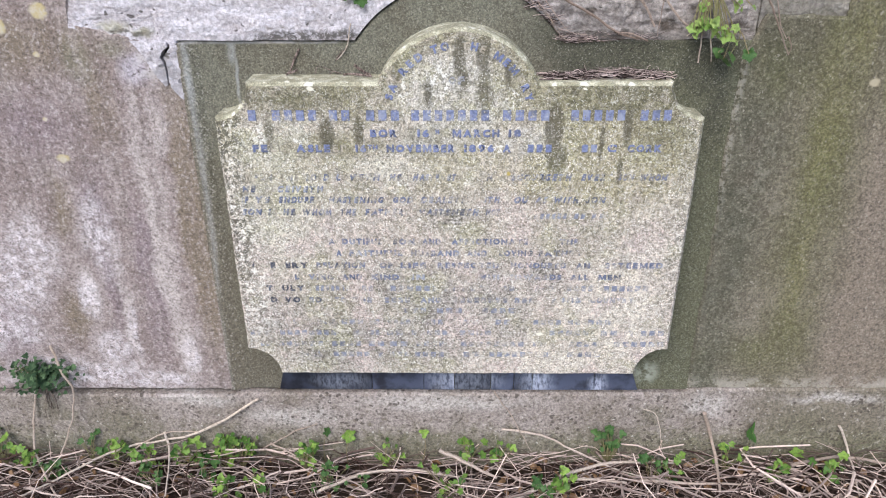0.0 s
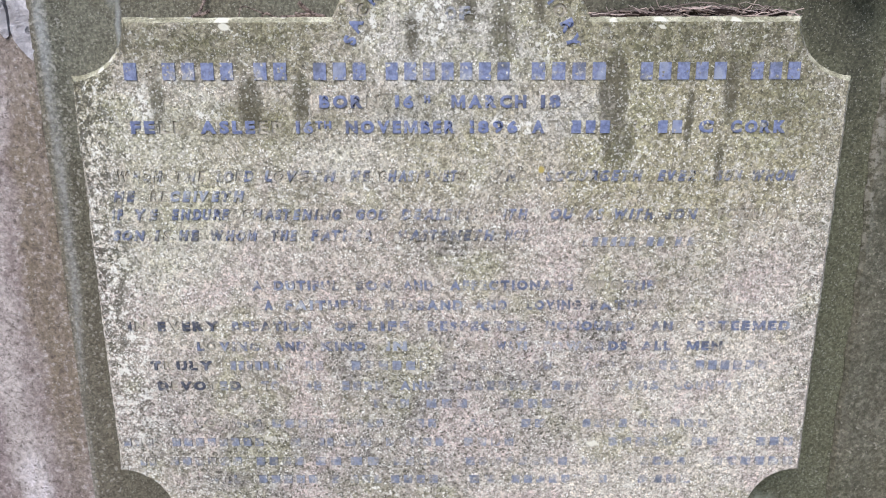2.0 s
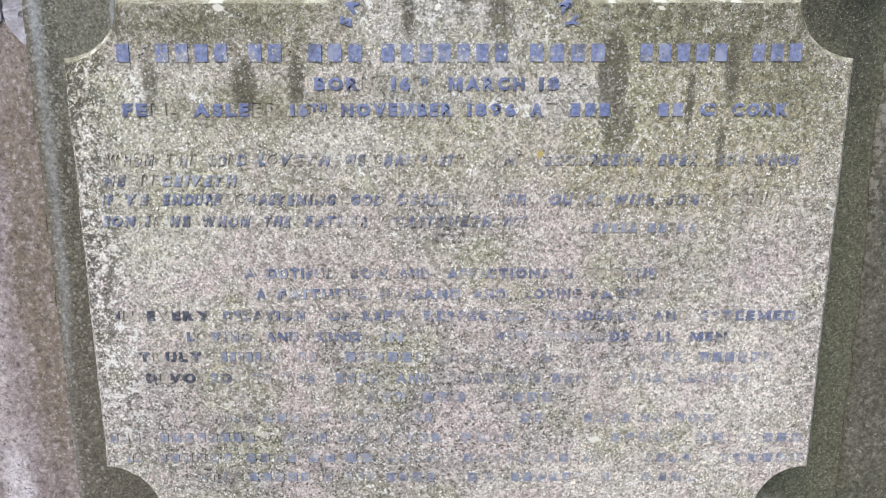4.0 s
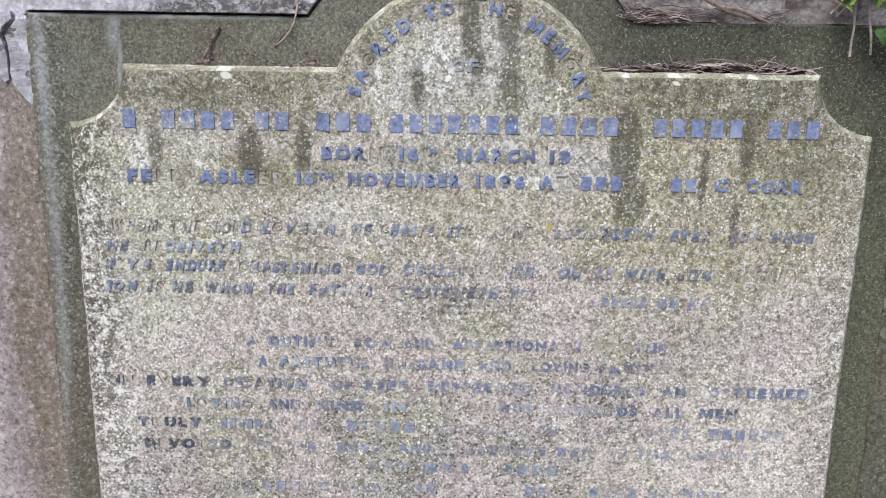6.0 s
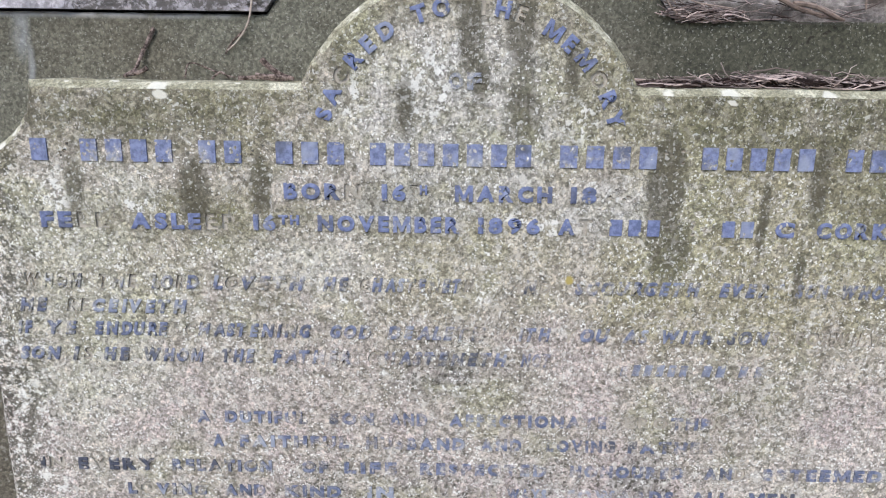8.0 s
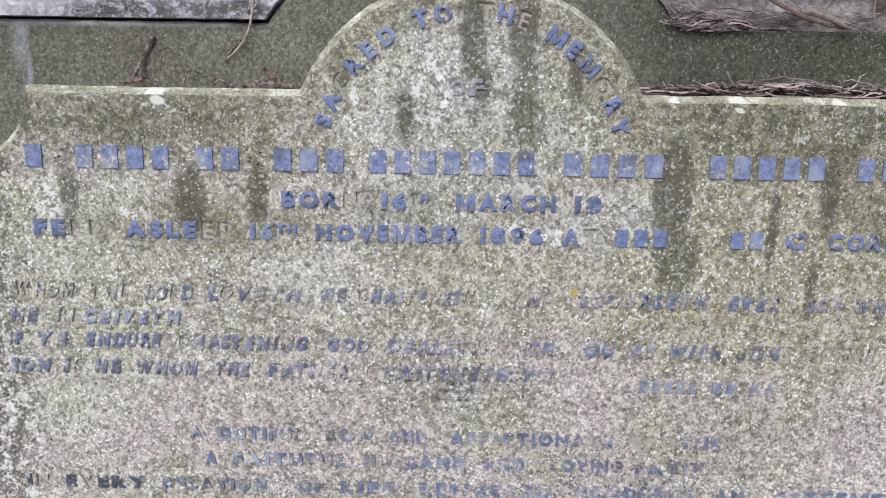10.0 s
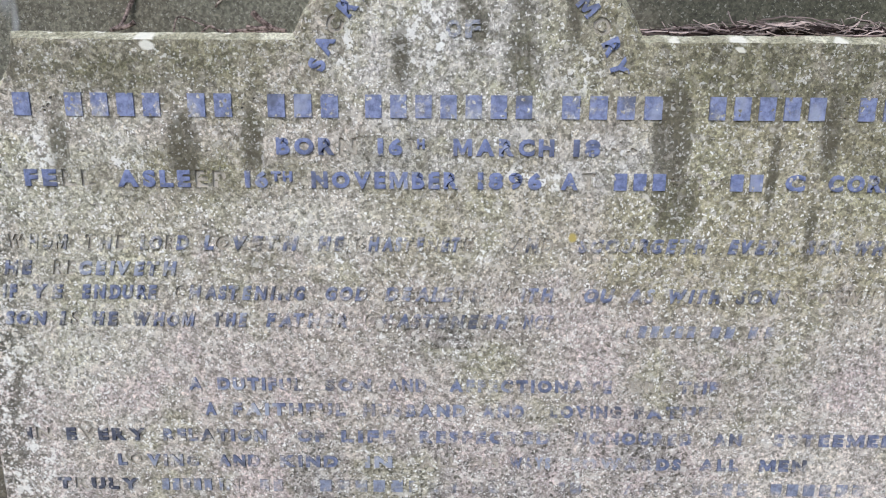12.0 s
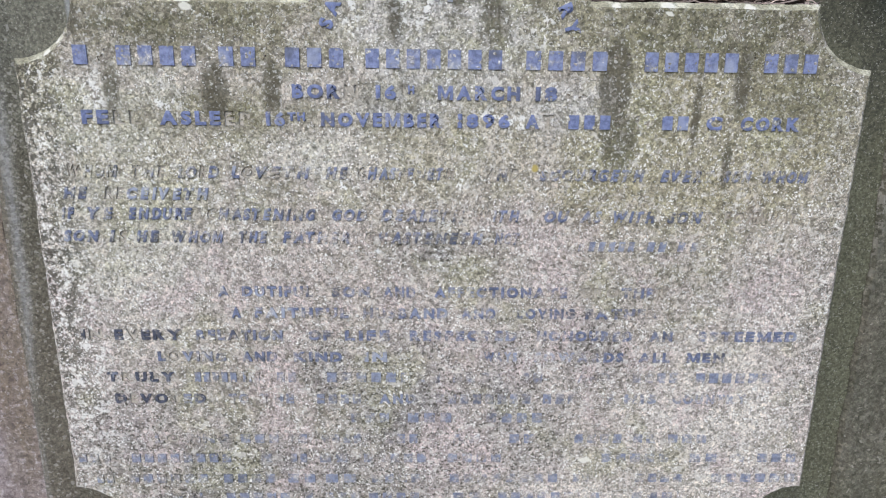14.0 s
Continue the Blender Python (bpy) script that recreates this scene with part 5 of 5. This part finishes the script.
def ledge_litter(rng):
    x = 0.235 + 0.28 * rng.random()
    thick = max(0.12, 1 - abs((x - 0.41) / 0.15) ** 2)
    sprig = rng.random() < 0.14
    a, long = rng.gauss(0, 0.30) + (math.pi if rng.random() < 0.5 else 0), rng.uniform(0.012, 0.03) if sprig else rng.uniform(0.015, 0.085)
    z, y = 1.2290 + thick * 0.014 * rng.random(), rng.uniform(1.638, 1.697)
    tilt, curl = rng.gauss(0, 0.8 if sprig else 0.09), rng.gauss(0, 0.004)
    pts = []
    for k in range(6):
        s = (k / 5 - 0.5) * long
        pts.append((min(0.54, max(0.222, x + s * math.cos(a))), min(1.702, max(1.630, y + s * math.sin(a) + rng.gauss(0, 0.0012))), max(1.2285, z + s * tilt + curl * (1 - 4 * (k / 5 - 0.5) ** 2) + rng.gauss(0, 0.0010))))
    return pts, rng.choice((0.0004, 0.0006, 0.0008, 0.0010))


# bark and soil bits, near black to give the heap its shaded gaps
def ledge_debris(rng):
    x = 0.24 + 0.27 * rng.random()
    thick = max(0.15, 1 - abs((x - 0.40) / 0.16) ** 2)
    a, long = rng.uniform(-0.5, 0.5), rng.uniform(0.006, 0.03)
    y, z = rng.uniform(1.640, 1.699), 1.2286 + 0.010 * thick * rng.random()
    return [(x + s * long * math.cos(a), min(1.702, y + s * long * math.sin(a)), max(1.2285, z + rng.gauss(0, 0.0015))) for s in (-0.5, -0.1, 0.2, 0.5)], rng.uniform(0.0010, 0.0026)


random.seed(5)
tagged(link("ledge_debris", strands(230, ledge_debris), M_DEBRIS), "rotted bark and soil under the stems, darkened for the shaded gaps of the heap", "plant litter", kind="stuff")
random.seed(8)
tagged(link("twig_heap", strands(270, ledge_litter), M_ROOT), "heap of pinkish dead stems lying on the plaque's ledge", "twig heap", kind="stuff")


def corner_litter(rng):
    a = radians(foot + 2 + rng.uniform(0, 26))
    x, z = CX + (PANEL_R + 0.008) * math.cos(a) + rng.uniform(0, 0.02), 1.141 + (PANEL_R + 0.006) * math.sin(a)
    if rng.random() < 0.55:
        x, z = rng.choice((rng.uniform(0.27, 0.35), rng.uniform(0.27, 0.50))), 1.305 + rng.random() ** 2 * 0.018
    pts, d = [], rng.uniform(-0.5, 0.5)
    long = rng.uniform(0.015, 0.06)
    for k in range(4):
        s = (k / 3 - 0.5) * long
        pts.append((x + s * math.cos(d) + rng.gauss(0, 0.0015), 1.698 + rng.gauss(0, 0.003), max(1.300, z + s * math.sin(d) * 0.7 + rng.gauss(0, 0.002))))
    return pts, rng.choice((0.0004, 0.0006, 0.0009))


tagged(link("root_litter", strands(150, corner_litter), M_ROOT), "fine dead rootlets caught in the joint over the panel", "plant litter", kind="stuff")


# ---- leaves ----
def leaf_mesh(lobes, depth, seed):
    """A lobed, toothed blade of about unit size, folded along its midrib."""
    bm = bmesh.new()
    n = 56
    rim = []
    for k in range(n):
        a = 2 * math.pi * k / n
        lobe = 1 - depth * (0.5 - 0.5 * math.cos(lobes * a)) if lobes else 1.0
        tooth = 1 + 0.10 * math.cos(a * 17 + seed)
        notch = 1 - 0.55 * max(0.0, math.cos(a - math.pi)) ** 10
        r = 0.5 * lobe * tooth * notch
        x, y = r * math.cos(a) + 0.42, r * math.sin(a) * 0.95
        rim.append(bm.verts.new((x, y, 0.16 * abs(y) - 0.22 * (x - 0.4) ** 2 + 0.03 * noise.noise((x * 4, y * 4, seed)))))
    mid = [bm.verts.new((x, 0, -0.22 * (x - 0.4) ** 2 - 0.01)) for x in (0.22, 0.5, 0.72)]
    for k in range(n):
        p, q = rim[k], rim[(k + 1) % n]
        c = min(mid, key=lambda m: (m.co - (p.co + q.co) / 2).length)
        bm.faces.new((p, q, c))
    gaps = [e for e in bm.edges if e.is_boundary and not (e.verts[0] in rim and e.verts[1] in rim)]
    bmesh.ops.holes_fill(bm, edges=gaps, sides=8)
    bmesh.ops.triangulate(bm, faces=bm.faces)
    bmesh.ops.recalc_face_normals(bm, faces=bm.faces)
    for f in bm.faces:
        f.smooth = True
    me = bpy.data.meshes.new("leaf")
    bm.to_mesh(me)
    bm.free()
    return me


BLADES = {}


def blade(kind, mat):
    key = (kind, mat.name)
    if key not in BLADES:
        lobes, depth = ((5, 0.26), (3, 0.34), (5, 0.20))[kind]
        BLADES[key] = leaf_mesh(lobes, depth, kind * 2.7 + 1)
        BLADES[key].materials.append(mat)
    return BLADES[key]


def plant(name, base, leaves, mat, label, rng, lean=0.0):
    """A small plant: a stalk and a blade for each leaf, given as tip (x, y, z) and size."""
    root = empty(name, base)
    tagged(root, label, "plant", "green seedlings at the wall foot" if name == "seedling" else "")
    for k, (tip, size) in enumerate(leaves):
        bm = bmesh.new()
        a, b = Vector(base), Vector(tip)
        tube(bm, [a, a.lerp(b, 0.5) + Vector((rng.uniform(-0.01, 0.01), -0.006, 0.012)), b], 0.0014, 0.0010, 5, 0.001, k)
        own(part("stalk", bm, M_STALK), root)
        ob = own(link("leaf", blade(rng.randrange(3), mat), None), root)
        face = Euler((radians(rng.uniform(25, 75) + lean), radians(rng.uniform(-25, 25)), radians(rng.uniform(-70, 70)))).to_matrix().to_4x4()
        turn = Matrix.Rotation(radians(rng.uniform(0, 360)), 4, "Z")
        ob.matrix_basis = Matrix.Translation(tip) @ face @ turn @ Matrix.Diagonal((size, size, size, 1)) @ Matrix.Translation((-0.4, 0, 0))
    return root


rng = random.Random(12)
SEEDLINGS = [
    (-0.990, 1.672, 0.120, 5, 0), (-0.872, 1.640, 0.105, 4, 0), (-0.838, 1.570, 0.100, 4, 1), (-0.745, 1.655, 0.110, 5, 0), (-0.655, 1.660, 0.115, 8, 0),
    (-0.605, 1.668, 0.118, 6, 0), (-0.522, 1.545, 0.100, 3, 0), (-0.409, 1.640, 0.110, 6, 0), (-0.333, 1.580, 0.095, 4, 1), (-0.160, 1.662, 0.105, 3, 0),
    (0.078, 1.664, 0.115, 4, 0), (0.171, 1.668, 0.118, 3, 0), (-0.014, 1.590, 0.095, 2, 0), (0.292, 1.540, 0.095, 3, 1), (0.330, 1.548, 0.100, 5, 0),
    (0.489, 1.672, 0.140, 6, 1), (0.671, 1.610, 0.100, 3, 0), (0.613, 1.610, 0.100, 3, 1), (0.844, 1.652, 0.108, 3, 0), (0.959, 1.610, 0.100, 3, 0),
    (1.127, 1.600, 0.100, 5, 0), (-1.322, 1.675, 0.135, 3, 0), (-1.242, 1.630, 0.105, 3, 0), (-1.157, 1.600, 0.095, 5, 1), (-0.613, 1.525, 0.095, 4, 0),
    (-1.060, 1.676, 0.130, 2, 1), (-0.70, 1.60, 0.095, 3, 1), (0.02, 1.53, 0.09, 3, 0), (-0.24, 1.55, 0.09, 2, 1),
]
for x, y, z, count, dark in SEEDLINGS:
    tips = [((x + rng.gauss(0, 0.025), min(1.676, y + rng.uniform(-0.030, 0.012)), z + rng.uniform(-0.03, 0.045)), rng.uniform(0.013, 0.034)) for _ in range(round(count * 3.6))]
    plant("seedling", (x, min(y, 1.655), 0.045), tips, M_DARKLEAF if dark else M_LEAF, "dark green seedling rooted among the dry litter" if dark else "fresh green seedling with lobed leaves at the wall foot", rng)
for x, z, size, dark in ((-0.276, 0.165, 0.048, 0), (-0.345, 0.180, 0.030, 1), (-0.057, 0.176, 0.034, 0), (0.912, 0.182, 0.074, 0)):
    plant("seedling", (x - 0.01, 1.660, 0.045), [((x, 1.664, z), size)], M_DARKLEAF if dark else M_LEAF, "tall single-leaved green seedling before the plinth", rng, 10)
plant("fallen_leaf", (1.059, 1.662, 0.105), [((1.059, 1.660, 0.108), 0.045)], M_LEAF, "yellow-green fallen leaf lying on the litter", rng, -30)

# a leafy shoot over the coping, and a few leaves by the arched head
shoot = [(0.581, 1.662, 1.385), (0.575, 1.655, 1.347), (0.596, 1.652, 1.340), (0.560, 1.656, 1.338), (0.616, 1.655, 1.324), (0.648, 1.650, 1.318), (0.640, 1.652, 1.330), (0.663, 1.660, 1.379), (0.650, 1.664, 1.384), (0.588, 1.660, 1.360), (0.572, 1.650, 1.352), (0.584, 1.648, 1.344), (0.603, 1.650, 1.348), (0.628, 1.652, 1.334), (0.634, 1.648, 1.318), (0.554, 1.660, 1.346), (0.570, 1.655, 1.334), (0.612, 1.660, 1.340)]
plant("leafy_shoot", (0.600, 1.69, 1.43), [((x + rng.gauss(0, 0.008) * k, y - 0.006 * k, z + rng.gauss(0, 0.008) * k), rng.uniform(0.013, 0.030)) for x, y, z in shoot for k in (0, 1)], M_NEWLEAF, "bright green leafy shoot hanging over the stone course", rng, 15)
plant("hanging_leaf", (0.676, 1.69, 1.330), [((0.690, 1.645, 1.284), 0.036), ((0.640, 1.660, 1.270), 0.050), ((0.652, 1.655, 1.280), 0.040), ((0.628, 1.664, 1.284), 0.030)], M_DARKLEAF, "deep green leaf hanging by the broken render edge", rng, 10)
plant("ivy_leaf", (-0.200, 1.705, 1.43), [((-0.182, 1.690, 1.397), 0.040), ((-0.205, 1.690, 1.404), 0.034), ((-0.165, 1.69, 1.408), 0.03)], M_DARKLEAF, "dark green ivy leaves on the coping beside the arch", rng, 15)
for k, pts in enumerate(([(0.588, 1.676, 1.345), (0.591, 1.680, 1.302), (0.593, 1.684, 1.257)], [(0.606, 1.676, 1.335), (0.616, 1.680, 1.289), (0.622, 1.684, 1.260)], [(0.590, 1.676, 1.345), (0.574, 1.680, 1.322), (0.566, 1.684, 1.312)], [(0.586, 1.678, 1.342), (0.570, 1.682, 1.330), (0.558, 1.686, 1.316)])):
    stem("dead_stem", pts, 0.0019, 0.0015, M_STICK, "short cut pale stem below the leafy shoot", seed=130 + k, group="dead stems on the coping", wander=0.002)


# a ferny tuft rooted in the joint over the plinth
def leaflets(count, centre, spread, sizes, rng):
    """Many small toothed leaflets as one mesh."""
    verts, faces = [], []
    for _ in range(count):
        at = Vector(centre) + Vector((rng.gauss(0, spread[0]), -abs(rng.gauss(0, spread[1])), rng.gauss(0, spread[2])))
        turn = Euler((rng.uniform(0.2, 1.4), rng.uniform(-0.7, 0.7), rng.uniform(-1.5, 1.5))).to_matrix() @ Matrix.Rotation(rng.uniform(0, 6.3), 3, "Z")
        size, first = rng.uniform(*sizes), len(verts)
        verts.append(tuple(at))
        for k in range(14):
            a = 2 * math.pi * k / 14
            r = size * (0.5 - 0.16 * (k % 2)) * (1 - 0.35 * (0.5 - 0.5 * math.cos(3 * a)))
            verts.append(tuple(at + turn @ Vector((r * math.cos(a), r * math.sin(a), 0.25 * r * abs(math.sin(a))))))
        faces += [(first, first + 1 + k, first + 1 + (k + 1) % 14) for k in range(14)]
    me = bpy.data.meshes.new("leaflets")
    me.from_pydata(verts, [], faces)
    return me


rng = random.Random(77)
tuft = empty("fern_tuft", (-1.158, 1.69, 0.31))
tagged(tuft, "dark green leafy tuft growing from the wall joint", "plant")
tagged(own(link("foliage", leaflets(300, (-1.158, 1.685, 0.372), (0.044, 0.020, 0.027), (0.012, 0.026), rng), M_MOSS), tuft), kind="stuff")
for k in range(9):
    bm = bmesh.new()
    x = -1.158 + rng.gauss(0, 0.02)
    tube(bm, [(-1.158, 1.695, 0.312), ((x - 1.158) / 2, 1.678, 0.345), (x + (x + 1.158) * 0.8, 1.665, 0.38 + rng.uniform(-0.01, 0.03))], 0.0016, 0.001, 5, 0.002, k)
    own(part("stalk", bm, M_STALK), tuft)
bm = bmesh.new()
for k in range(7):
    x = -1.15 + rng.gauss(0, 0.018)
    tube(bm, [(-1.152, 1.684, 0.318), (x, 1.680, 0.280), (x + rng.gauss(0, 0.01), 1.682, rng.uniform(0.21, 0.26))], 0.0018, 0.0006, 5, 0.004, k)
own(part("root", bm, M_TWIG, label="brown roots hanging over the plinth"), tuft)


def scrap(rng):
    x, y = rng.uniform(-1.6, 1.6), rng.uniform(1.40, 1.68)
    a, s = rng.uniform(0, 6.3), rng.uniform(0.012, 0.03)
    return [(x, y, 0.06), (x + s * math.cos(a) * 0.5, y + s * math.sin(a) * 0.5, 0.068), (x + s * math.cos(a), min(1.68, y + s * math.sin(a)), 0.062)], rng.uniform(0.004, 0.010)


tagged(link("leaf_scraps", strands(220, scrap), M_DEADLEAF), "brown scraps of dead leaf in the litter", "plant litter", kind="stuff")
